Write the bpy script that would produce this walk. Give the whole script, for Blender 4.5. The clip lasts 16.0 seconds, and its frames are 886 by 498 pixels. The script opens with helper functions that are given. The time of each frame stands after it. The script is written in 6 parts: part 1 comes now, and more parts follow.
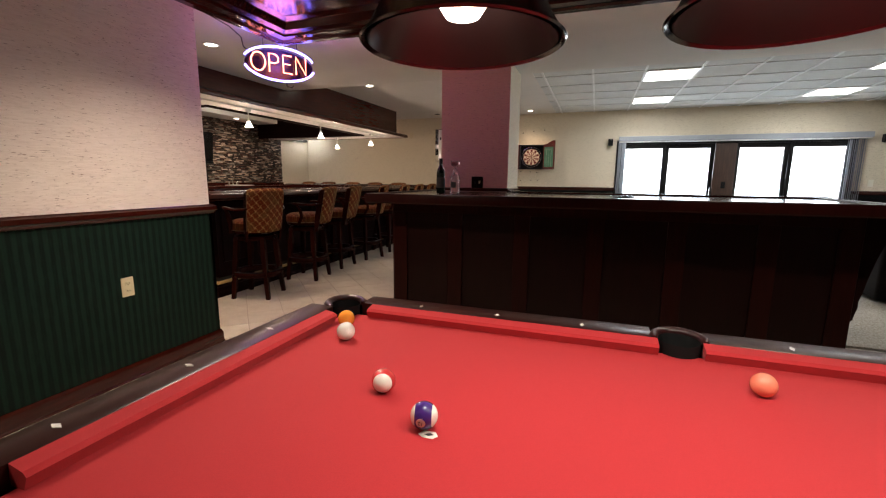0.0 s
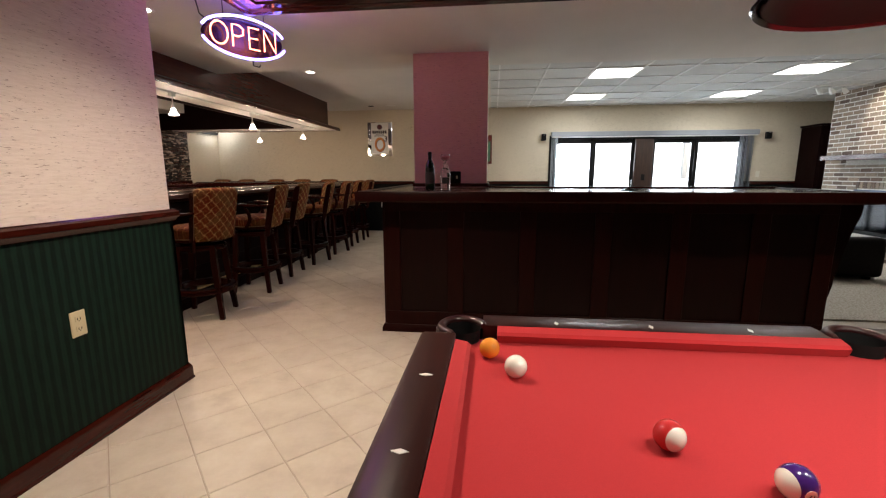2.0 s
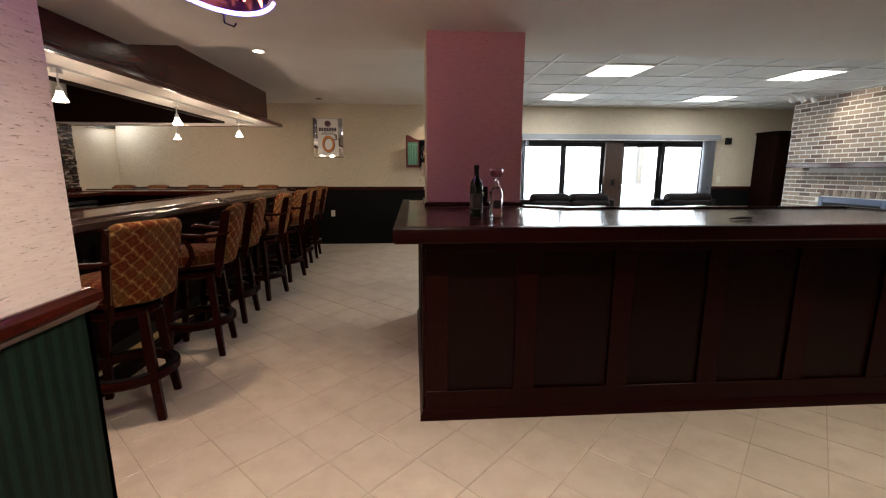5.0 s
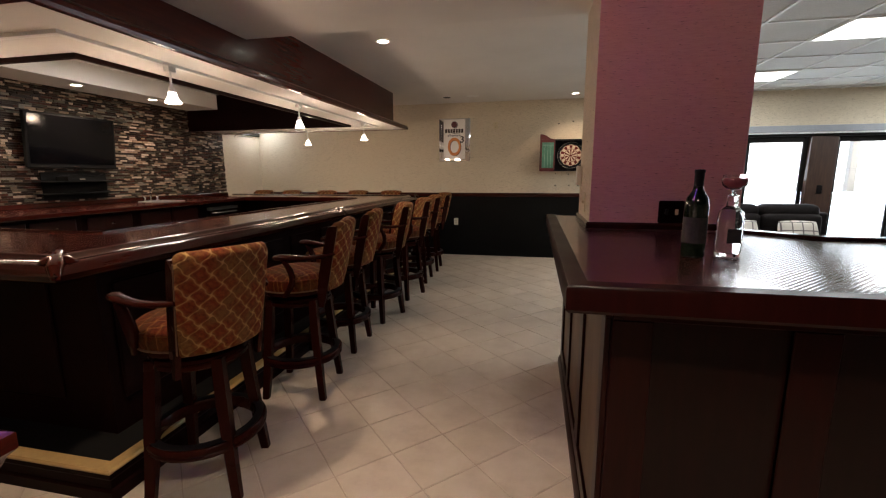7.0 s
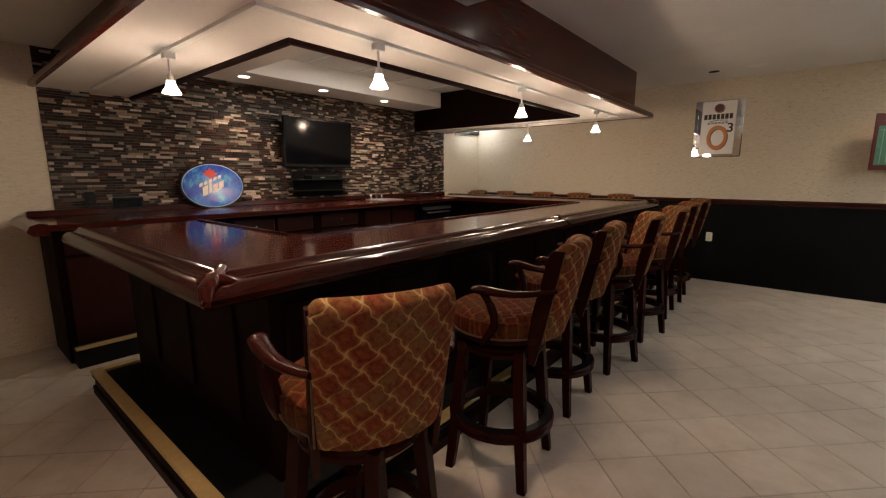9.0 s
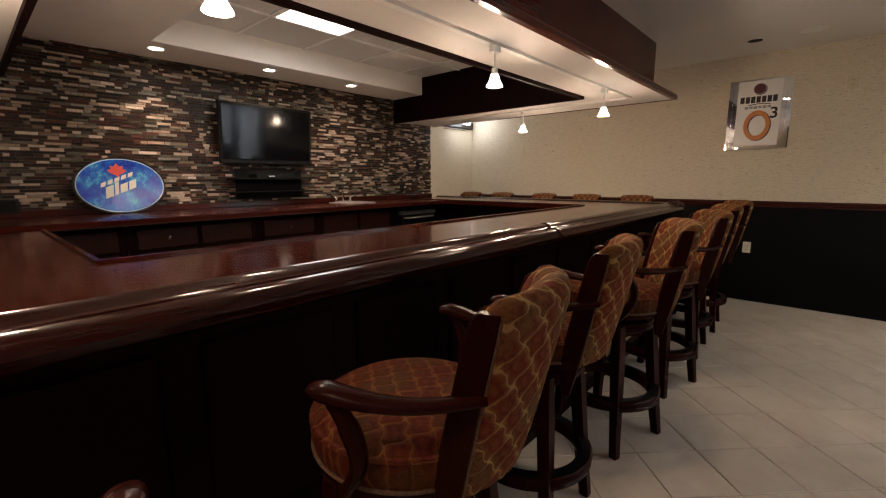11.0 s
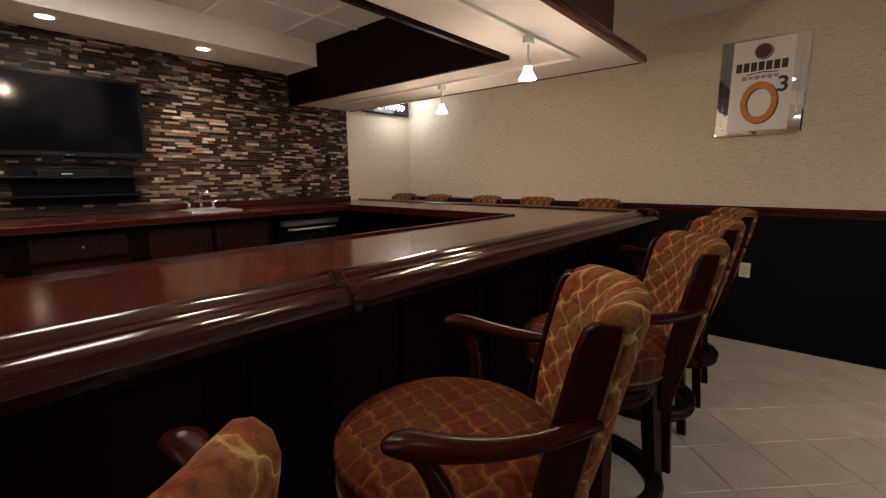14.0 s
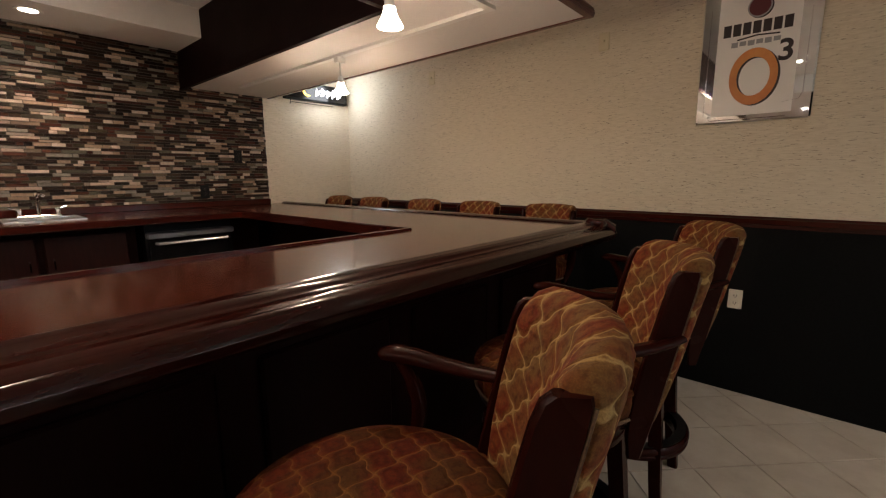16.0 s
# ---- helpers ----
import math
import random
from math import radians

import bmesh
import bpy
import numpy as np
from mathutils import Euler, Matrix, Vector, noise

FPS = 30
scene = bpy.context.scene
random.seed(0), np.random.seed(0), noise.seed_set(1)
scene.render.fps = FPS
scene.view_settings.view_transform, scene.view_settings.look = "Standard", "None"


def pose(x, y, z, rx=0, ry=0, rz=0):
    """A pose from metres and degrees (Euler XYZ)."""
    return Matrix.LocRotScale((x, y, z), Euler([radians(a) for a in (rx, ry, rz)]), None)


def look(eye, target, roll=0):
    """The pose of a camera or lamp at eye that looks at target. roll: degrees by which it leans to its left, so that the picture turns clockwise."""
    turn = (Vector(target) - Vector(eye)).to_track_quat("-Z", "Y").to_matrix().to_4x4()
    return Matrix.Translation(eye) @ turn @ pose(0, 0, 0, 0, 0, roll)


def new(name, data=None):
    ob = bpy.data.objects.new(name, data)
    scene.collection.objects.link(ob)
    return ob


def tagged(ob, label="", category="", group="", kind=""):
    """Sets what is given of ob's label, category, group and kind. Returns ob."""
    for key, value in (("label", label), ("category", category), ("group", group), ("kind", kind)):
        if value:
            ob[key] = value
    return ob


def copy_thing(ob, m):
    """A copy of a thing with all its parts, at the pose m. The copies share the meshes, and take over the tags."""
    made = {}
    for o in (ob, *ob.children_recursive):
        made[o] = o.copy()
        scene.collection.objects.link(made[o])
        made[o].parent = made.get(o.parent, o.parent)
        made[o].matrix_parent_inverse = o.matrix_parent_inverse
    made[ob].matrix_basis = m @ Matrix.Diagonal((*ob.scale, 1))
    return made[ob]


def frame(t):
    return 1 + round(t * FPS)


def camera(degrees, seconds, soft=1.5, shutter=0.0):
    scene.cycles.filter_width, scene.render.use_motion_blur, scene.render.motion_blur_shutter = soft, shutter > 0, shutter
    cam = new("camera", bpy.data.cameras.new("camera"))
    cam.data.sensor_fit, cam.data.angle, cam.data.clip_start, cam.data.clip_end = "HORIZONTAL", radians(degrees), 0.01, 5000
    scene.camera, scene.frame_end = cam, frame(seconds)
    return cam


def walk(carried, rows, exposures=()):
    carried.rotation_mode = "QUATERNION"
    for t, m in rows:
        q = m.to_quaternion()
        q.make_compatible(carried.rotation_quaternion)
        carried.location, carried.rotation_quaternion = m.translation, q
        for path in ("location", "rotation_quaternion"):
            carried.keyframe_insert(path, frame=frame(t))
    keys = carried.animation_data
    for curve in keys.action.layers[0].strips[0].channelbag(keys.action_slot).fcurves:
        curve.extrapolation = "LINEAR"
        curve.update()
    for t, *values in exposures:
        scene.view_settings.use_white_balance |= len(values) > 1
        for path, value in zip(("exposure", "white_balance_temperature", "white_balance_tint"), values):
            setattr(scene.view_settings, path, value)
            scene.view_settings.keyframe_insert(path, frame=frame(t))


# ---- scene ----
cam = camera(92.1, 16.0, 1.2)
PATH = [
    (0, (0.879, 0.989, 1.245), (0.223, 2.85, 0.917), 0.5),
    (0.5, (0.649, 1.012, 1.243), (0.02, 2.882, 0.915), 0.29),
    (1, (0.449, 1.012, 1.246), (-0.105, 2.905, 0.913), 0.2),
    (1.5, (0.289, 1.049, 1.243), (-0.13, 2.976, 0.906), -0.04),
    (2, (0.097, 1.088, 1.24), (-0.132, 3.044, 0.893), -0.13),
    (2.5, (-0.131, 1.127, 1.255), (-0.168, 3.094, 0.896), 0.26),
    (3, (-0.328, 1.252, 1.255), (-0.241, 3.218, 0.896), 0.17),
    (3.2, (-0.41, 1.308, 1.272), (-0.288, 3.271, 0.911), 0.21),
    (5.3, (-0.806, 2.228, 1.387), (-0.669, 4.191, 1.026), 0.1),
    (5.5, (-0.812, 2.32, 1.389), (-0.701, 4.284, 1.032), 0),
    (6, (-0.842, 2.54, 1.392), (-0.838, 4.509, 1.038), -0.1),
    (6.5, (-0.897, 2.751, 1.397), (-1.057, 4.713, 1.044), -0.25),
    (7, (-0.977, 2.95, 1.403), (-1.388, 4.877, 1.057), -0.25),
    (7.5, (-1.081, 3.14, 1.41), (-1.813, 4.969, 1.066), -0.1),
    (8, (-1.21, 3.318, 1.418), (-2.219, 5.01, 1.07), 0.0),
    (8.2, (-1.268, 3.387, 1.421), (-2.354, 5.029, 1.068), 0.05),
    (10.3, (-1.614, 4.349, 1.338), (-2.934, 5.816, 1.013), -0.2),
    (10.5, (-1.648, 4.447, 1.337), (-2.967, 5.916, 1.012), -0.2),
    (11, (-1.723, 4.694, 1.334), (-3.035, 6.168, 1.008), -0.3),
    (11.5, (-1.785, 4.942, 1.332), (-3.088, 6.424, 1.006), -0.2),
    (12, (-1.834, 5.192, 1.33), (-3.13, 6.679, 1.0), -0.3),
    (12.5, (-1.872, 5.444, 1.328), (-3.165, 6.934, 0.997), -0.4),
    (13, (-1.901, 5.697, 1.327), (-3.191, 7.189, 0.994), -0.4),
    (13.5, (-1.923, 5.952, 1.325), (-3.212, 7.445, 0.995), -0.3),
    (14, (-1.939, 6.209, 1.324), (-3.231, 7.699, 0.993), -0.4),
    (14.5, (-1.951, 6.467, 1.324), (-3.249, 7.952, 0.992), -0.5),
    (15, (-1.96, 6.726, 1.324), (-3.264, 8.205, 0.992), -0.5),
    (15.5, (-1.967, 6.986, 1.324), (-3.275, 8.462, 0.989), -0.6),
    (16, (-1.975, 7.247, 1.324), (-3.28, 8.726, 0.988), -0.4),
]
walk(cam, [(t, look(eye, target, roll)) for t, eye, target, roll in PATH])

# ------------------------------------------------------------------ world and light
W = bpy.data.worlds.new("world")
bpy.context.scene.world = W
W.use_nodes = True
nt = W.node_tree
sky = nt.nodes.new("ShaderNodeTexSky")
sky.sky_type = 'NISHITA'
sky.sun_disc = False
sky.sun_elevation = math.radians(38)
sky.sun_rotation = math.radians(180)
nt.links.new(sky.outputs[0], nt.nodes["Background"].inputs[0])
nt.nodes["Background"].inputs[1].default_value = 0.15


def lamp(name, kind, eye, target, power, color, **more):
    d = bpy.data.lights.new(name, kind)
    d.energy, d.color = power, color
    for k, v in more.items():
        if k == "size": d.shadow_soft_size = v
        if k == "wide": d.spot_size = math.radians(v)
        if k == "blend": d.spot_blend = v
        if k == "rect": d.shape, d.size, d.size_y = 'RECTANGLE', v[0], v[1]
        if k == "angle": d.angle = math.radians(v)
    ob = new(name, d)
    ob.matrix_world = look(eye, target)
    return ob


WARM, WHITE, DAY = (1.0, 0.735, 0.53), (1.0, 0.93, 0.84), (0.80, 0.90, 1.0)
lamp("sun", 'SUN', (3, -18, 24), (3, 12, 0), 3.0, (1, 0.96, 0.9), angle=12)
lamp("window_daylight", 'AREA', (3.1, 10.36, 1.05), (3.1, 5.0, 0.6), 70, DAY, rect=(3.5, 1.7))

# ------------------------------------------------------------------ materials
MATS = {}


def material(name, base, rough=0.6, metal=0.0, coat=0.0, emit=None, power=0.0):
    m = bpy.data.materials.new(name)
    m.use_nodes = True
    b = m.node_tree.nodes["Principled BSDF"]
    b.inputs["Base Color"].default_value = (*base, 1)
    b.inputs["Roughness"].default_value = rough
    b.inputs["Metallic"].default_value = metal
    b.inputs["Coat Weight"].default_value = coat
    b.inputs["Coat Roughness"].default_value = 0.12
    if emit:
        b.inputs["Emission Color"].default_value = (*emit, 1)
        b.inputs["Emission Strength"].default_value = power
    MATS[name] = m
    return m, m.node_tree, b


def N(t, kind, **props):
    n = t.nodes.new("ShaderNode" + kind)
    for k, v in props.items():
        if k in n.inputs: n.inputs[k].default_value = v
    return n


def coords(t, scale=(1, 1, 1), rot=(0, 0, 0), kind="Object"):
    c, mp = t.nodes.new("ShaderNodeTexCoord"), t.nodes.new("ShaderNodeMapping")
    mp.inputs["Scale"].default_value = scale
    mp.inputs["Rotation"].default_value = [math.radians(a) for a in rot]
    t.links.new(c.outputs[kind], mp.inputs[0])
    return mp.outputs[0]


def ramp(t, value, stops):
    r = t.nodes.new("ShaderNodeValToRGB")
    e = r.color_ramp.elements
    while len(e) < len(stops): e.new(0.5)
    for k, (p, c) in zip(e, stops):
        k.position, k.color = p, (*c, 1)
    t.links.new(value, r.inputs[0])
    return r.outputs[0]


def mix(t, a, b, fac, how='MIX'):
    m = t.nodes.new("ShaderNodeMix")
    m.data_type, m.blend_type = 'RGBA', how
    for sock, v in ((m.inputs[0], fac), (m.inputs[6], a), (m.inputs[7], b)):
        if isinstance(v, (int, float)): sock.default_value = v
        elif isinstance(v, tuple): sock.default_value = (*v, 1)
        else: t.links.new(v, sock)
    return m.outputs[2]


def mth(t, how, a, b=0.0):
    m = t.nodes.new("ShaderNodeMath")
    m.operation = how
    for sock, v in ((m.inputs[0], a), (m.inputs[1], b)):
        if isinstance(v, (int, float)): sock.default_value = v
        else: t.links.new(v, sock)
    return m.outputs[0]


def grain_of(t, vec, scale, detail=4.0, rough=0.55):
    n = N(t, "TexNoise", Scale=scale, Detail=detail, Roughness=rough)
    t.links.new(vec, n.inputs["Vector"])
    return n.outputs[0]


def bump(t, b, height, strength=0.2, dist=0.005):
    n = N(t, "Bump", Strength=strength, Distance=dist)
    t.links.new(height, n.inputs["Height"])
    t.links.new(n.outputs[0], b.inputs["Normal"])


def wood(name, dark, light, rough=0.3, coat=0.4, stretch=(1, 1, 1), grain=6.0, shine=0.4):
    m, t, b = material(name, light, rough, coat=coat)
    v = coords(t, stretch)
    g = grain_of(t, v, grain, 6, 0.6)
    w = grain_of(t, coords(t, (0.7, 0.7, 0.7)), 1.7, 3)
    mid = tuple(x * 0.45 + y * 0.55 for x, y in zip(dark, light))
    c = ramp(t, g, [(0.25, tuple(x * 0.5 + y * 0.5 for x, y in zip(dark, mid))), (0.5, mid), (0.8, light)])
    c = mix(t, c, tuple(x * 0.7 for x in mid), ramp(t, w, [(0.4, (0, 0, 0)), (0.7, (0.25, 0.25, 0.25))]))
    t.links.new(c, b.inputs["Base Color"])
    r = ramp(t, grain_of(t, coords(t), 3, 2), [(0.3, (rough * 0.9,) * 3), (0.7, (rough * 1.12,) * 3)])
    t.links.new(r, b.inputs["Roughness"])
    b.inputs["Specular IOR Level"].default_value = shine
    bump(t, b, g, 0.03, 0.001)
    return m


def speckled(name, a, c, scale, rough=0.8, strength=0.15, coat=0.0, grime=0.85):
    """A plain surface with fine grain and a broad, faint unevenness."""
    m, t, b = material(name, a, rough, coat=coat)
    f = grain_of(t, coords(t), scale, 5)
    g = grain_of(t, coords(t), 1.3, 3)
    k = ramp(t, f, [(0.35, a), (0.65, c)])
    k = mix(t, k, tuple(x * grime for x in a), ramp(t, g, [(0.42, (0, 0, 0)), (0.72, (0.8, 0.8, 0.8))]))
    t.links.new(k, b.inputs["Base Color"])
    bump(t, b, f, strength, 0.003)
    return m


MAHOGANY = wood("mahogany", (0.014, 0.0026, 0.0018), (0.052, 0.0082, 0.005), 0.16, 0.1, (9, 9, 0.8), shine=0.32)
MAHOGANY_X = wood("mahogany_along_x", (0.014, 0.0026, 0.0018), (0.052, 0.0082, 0.005), 0.15, 0.1, (0.8, 9, 9), shine=0.32)
MAHOGANY_Y = wood("mahogany_along_y", (0.014, 0.0026, 0.0018), (0.052, 0.0082, 0.005), 0.15, 0.1, (9, 0.8, 9), shine=0.32)
BARTOP = wood("polished_bar_top", (0.006, 0.0011, 0.0007), (0.082, 0.0105, 0.0035), 0.12, 0.05, (7, 0.6, 7), 5, shine=0.42)
RAILGLOSS = wood("polished_bar_rail", (0.008, 0.0016, 0.0011), (0.034, 0.0052, 0.0030), 0.15, 0.0, (9, 0.8, 9), shine=0.32)
FASCIA = wood("canopy_mahogany", (0.030, 0.0055, 0.0034), (0.105, 0.017, 0.0095), 0.24, 0.1, (9, 0.8, 9), shine=0.35)
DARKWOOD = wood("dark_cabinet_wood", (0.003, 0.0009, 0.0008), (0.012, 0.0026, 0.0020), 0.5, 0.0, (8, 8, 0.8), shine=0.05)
STOOLWOOD = wood("stool_wood", (0.010, 0.0022, 0.0016), (0.030, 0.0052, 0.0032), 0.26, 0.0, (6, 6, 1.2), shine=0.06)
WAINSCOT = speckled("dark_wainscot", (0.0035, 0.0036, 0.0036), (0.006, 0.006, 0.006), 60, 0.8, 0.05)
for dull in (WAINSCOT,): dull.node_tree.nodes["Principled BSDF"].inputs["Specular IOR Level"].default_value = 0.12
PLASTER = speckled("ceiling_plaster", (0.72, 0.69, 0.65), (0.78, 0.75, 0.71), 180, 0.9, 0.35, grime=0.94)
CEILTILE = speckled("acoustic_tile", (0.62, 0.63, 0.62), (0.74, 0.75, 0.74), 120, 0.95, 0.4, grime=0.95)
WHITEMETAL = material("white_enamel", (0.78, 0.77, 0.74), 0.35)[0]
GRIDMETAL = material("ceiling_grid_metal", (0.82, 0.83, 0.83), 0.4)[0]
CHROME = material("chrome", (0.8, 0.8, 0.8), 0.12, 1.0)[0]
STEEL = speckled("brushed_steel", (0.55, 0.56, 0.58), (0.65, 0.66, 0.68), 220, 0.3, 0.05)
STEEL.node_tree.nodes["Principled BSDF"].inputs["Metallic"].default_value = 1.0
BRASS = wood("oak_nosing", (0.36, 0.24, 0.09), (0.52, 0.38, 0.16), 0.35, 0.2, (3, 3, 3), 12)
BLACK = material("black_plastic", (0.005, 0.005, 0.006), 0.4)[0]
BLACK.node_tree.nodes["Principled BSDF"].inputs["Specular IOR Level"].default_value = 0.2
RUBBER = material("black_rubber", (0.007, 0.007, 0.007), 0.8)[0]
RUBBER.node_tree.nodes["Principled BSDF"].inputs["Specular IOR Level"].default_value = 0.15
BLACKGLOSS = material("black_lacquer", (0.005, 0.005, 0.006), 0.15)[0]
ALMOND = material("almond_plastic", (0.62, 0.54, 0.36), 0.4)[0]
IVORY = material("ivory_plastic", (0.74, 0.70, 0.58), 0.4)[0]
PEARL = material("pearl_inlay", (0.85, 0.83, 0.76), 0.2)[0]
LIGHTPANEL = material("lit_diffuser", (0.9, 0.9, 0.9), 0.5, emit=(1.0, 0.97, 0.92), power=5.0)[0]
LITBULB = material("lit_bulb", (1, 1, 1), 0.4, emit=(1.0, 0.90, 0.75), power=22.0)[0]
LITGLASS = material("lit_frosted_glass", (0.9, 0.88, 0.84), 0.4, emit=(1.0, 0.88, 0.74), power=14.0)[0]
NEONRED = material("neon_red", (1, 0.3, 0.2), 0.4, emit=(1.0, 0.26, 0.12), power=7.0)[0]
NEONBLUE = material("neon_blue", (0.3, 0.3, 1), 0.4, emit=(0.20, 0.16, 1.0), power=18.0)[0]
TVSCREEN = material("tv_glass", (0.003, 0.003, 0.004), 0.08)[0]
LEATHER = speckled("dark_brown_leather", (0.006, 0.0045, 0.0045), (0.012, 0.009, 0.0085), 70, 0.65, 0.25)
LEATHER.node_tree.nodes["Principled BSDF"].inputs["Specular IOR Level"].default_value = 0.1
TVSCREEN.node_tree.nodes["Principled BSDF"].inputs["Specular IOR Level"].default_value = 0.28
GREYFABRIC = speckled("grey_blind", (0.30, 0.32, 0.35), (0.36, 0.38, 0.41), 90, 0.7, 0.1)
MORTAR = speckled("mortar", (0.72, 0.70, 0.66), (0.80, 0.78, 0.74), 90, 0.95, 0.4)
GROUTDARK = speckled("dark_grout", (0.05, 0.045, 0.04), (0.09, 0.08, 0.07), 120, 0.95, 0.3)
STONE = speckled("hearth_stone", (0.50, 0.48, 0.44), (0.62, 0.60, 0.56), 30, 0.7, 0.3)
BLACKSHADE = material("black_shade_enamel", (0.010, 0.009, 0.009), 0.16, coat=0.5)[0]
REDSHADE = material("shade_lining", (0.009, 0.0025, 0.0025), 0.3)[0]
BRASSMETAL = material("brass", (0.72, 0.52, 0.22), 0.25, 1.0)[0]
MIRROR = material("mirror", (0.86, 0.88, 0.88), 0.03, 1.0)[0]
POSTERWHITE = material("poster_white", (0.84, 0.82, 0.78), 0.3, coat=0.3)[0]
INK = material("poster_ink", (0.03, 0.02, 0.02), 0.4)[0]
ORANGEINK = speckled("poster_orange", (0.62, 0.20, 0.05), (0.74, 0.32, 0.08), 9, 0.4, 0.0)
SILVERINK = material("poster_grey", (0.32, 0.32, 0.33), 0.35)[0]


def glass(name, tint, rough=0.0):
    m, t, b = material(name, tint, rough)
    b.inputs["Transmission Weight"].default_value = 1.0
    b.inputs["IOR"].default_value = 1.45
    return m


GLASS = glass("window_glass", (1, 1, 1))
CLEARGLASS = glass("clear_glass", (0.95, 0.97, 0.97))


def wallpaper(name, base, streak, fleck):
    """Woven paper: short horizontal slubs over a pale ground, some of them dark."""
    m, t, b = material(name, base, 0.85)
    v = coords(t, (1, 1, 9))
    f = grain_of(t, v, 14, 5, 0.7)
    d = grain_of(t, coords(t, (1, 1, 7)), 34, 2, 0.5)
    g = grain_of(t, coords(t), 0.9, 3)
    c = ramp(t, f, [(0.38, streak), (0.58, base)])
    c = mix(t, c, fleck, ramp(t, d, [(0.64, (0, 0, 0)), (0.70, (0.75, 0.75, 0.75))]))
    c = mix(t, c, tuple(x * 0.9 for x in base), ramp(t, g, [(0.45, (0, 0, 0)), (0.75, (0.6, 0.6, 0.6))]))
    t.links.new(c, b.inputs["Base Color"])
    bump(t, b, f, 0.3, 0.004)
    return m


PAPER = wallpaper("woven_wallpaper", (0.70, 0.62, 0.48), (0.60, 0.52, 0.385), (0.17, 0.12, 0.08))
PAPERPALE = wallpaper("pale_woven_wallpaper", (0.78, 0.685, 0.635), (0.69, 0.59, 0.54), (0.26, 0.17, 0.145))
PAPERPINK = wallpaper("rose_woven_wallpaper", (0.82, 0.49, 0.47), (0.75, 0.41, 0.40), (0.30, 0.12, 0.13))


def striped_green():
    m, t, b = material("striped_green_paper", (0.02, 0.06, 0.05), 0.7)
    c = t.nodes.new("ShaderNodeTexCoord")
    s = t.nodes.new("ShaderNodeSeparateXYZ")
    t.links.new(c.outputs["Object"], s.inputs[0])
    u = mth(t, 'ADD', s.outputs[0], s.outputs[1])
    w = mth(t, 'SINE', mth(t, 'MULTIPLY', u, 2 * math.pi / 0.042))
    fine = mth(t, 'SINE', mth(t, 'MULTIPLY', u, 2 * math.pi / 0.014))
    k = mth(t, 'ADD', mth(t, 'MULTIPLY', w, 0.34), mth(t, 'MULTIPLY', fine, 0.10))
    k = mth(t, 'ADD', k, grain_of(t, coords(t, (1, 1, 0.2)), 60, 3))
    col = ramp(t, k, [(0.2, (0.0017, 0.0068, 0.0052)), (0.85, (0.0050, 0.0190, 0.0130))])
    t.links.new(col, b.inputs["Base Color"])
    b.inputs["Specular IOR Level"].default_value = 0.15
    return m


GREENPAPER = striped_green()


def tile_material(name, a, c, d, rough, per='OBJECT'):
    m, t, b = material(name, a, rough)
    if per == 'OBJECT':
        o = t.nodes.new("ShaderNodeObjectInfo").outputs["Random"]
    else:
        o = t.nodes.new("ShaderNodeNewGeometry").outputs["Random Per Island"]
    g = t.nodes.new("ShaderNodeNewGeometry")
    f = grain_of(t, g.outputs["Position"], 5.5, 6, 0.62)
    fine = grain_of(t, g.outputs["Position"], 60, 4)
    col = ramp(t, f, [(0.3, a), (0.5, c), (0.72, d)])
    h = mix(t, col, tuple(x * 0.84 for x in c), mth(t, 'MULTIPLY', o, 0.45))
    t.links.new(h, b.inputs["Base Color"])
    r = ramp(t, fine, [(0.3, (rough * 0.8,) * 3), (0.7, (rough * 1.2,) * 3)])
    t.links.new(r, b.inputs["Roughness"])
    bump(t, b, fine, 0.08, 0.002)
    return m


TILE = tile_material("floor_tile", (0.47, 0.40, 0.32), (0.56, 0.49, 0.40), (0.63, 0.57, 0.48), 0.42)
TILEFAR = tile_material("floor_tile_far", (0.47, 0.40, 0.32), (0.56, 0.49, 0.40), (0.63, 0.57, 0.48), 0.42, 'ISLAND')
GROUT = speckled("grout", (0.43, 0.365, 0.295), (0.51, 0.44, 0.36), 150, 0.95, 0.3)


def pieces_material(name, colors, rough, per):
    """Many small pieces, each of one of the colours, with its own grain."""
    m, t, b = material(name, colors[0], rough)
    if per == 'OBJECT':
        o = t.nodes.new("ShaderNodeObjectInfo").outputs["Random"]
    else:
        o = t.nodes.new("ShaderNodeNewGeometry").outputs["Random Per Island"]
    r = t.nodes.new("ShaderNodeValToRGB")
    r.color_ramp.interpolation = 'CONSTANT'
    e = r.color_ramp.elements
    while len(e) < len(colors): e.new(0.5)
    for i, (k, c) in enumerate(zip(e, colors)):
        k.position, k.color = i / len(colors), (*c, 1)
    t.links.new(o, r.inputs[0])
    g = t.nodes.new("ShaderNodeNewGeometry")
    f = grain_of(t, g.outputs["Position"], 45, 5, 0.65)
    c = mix(t, r.outputs[0], (0.02, 0.016, 0.012), ramp(t, f, [(0.45, (0, 0, 0)), (0.8, (0.4, 0.4, 0.4))]))
    t.links.new(c, b.inputs["Base Color"])
    bump(t, b, f, 0.35, 0.004)
    return m


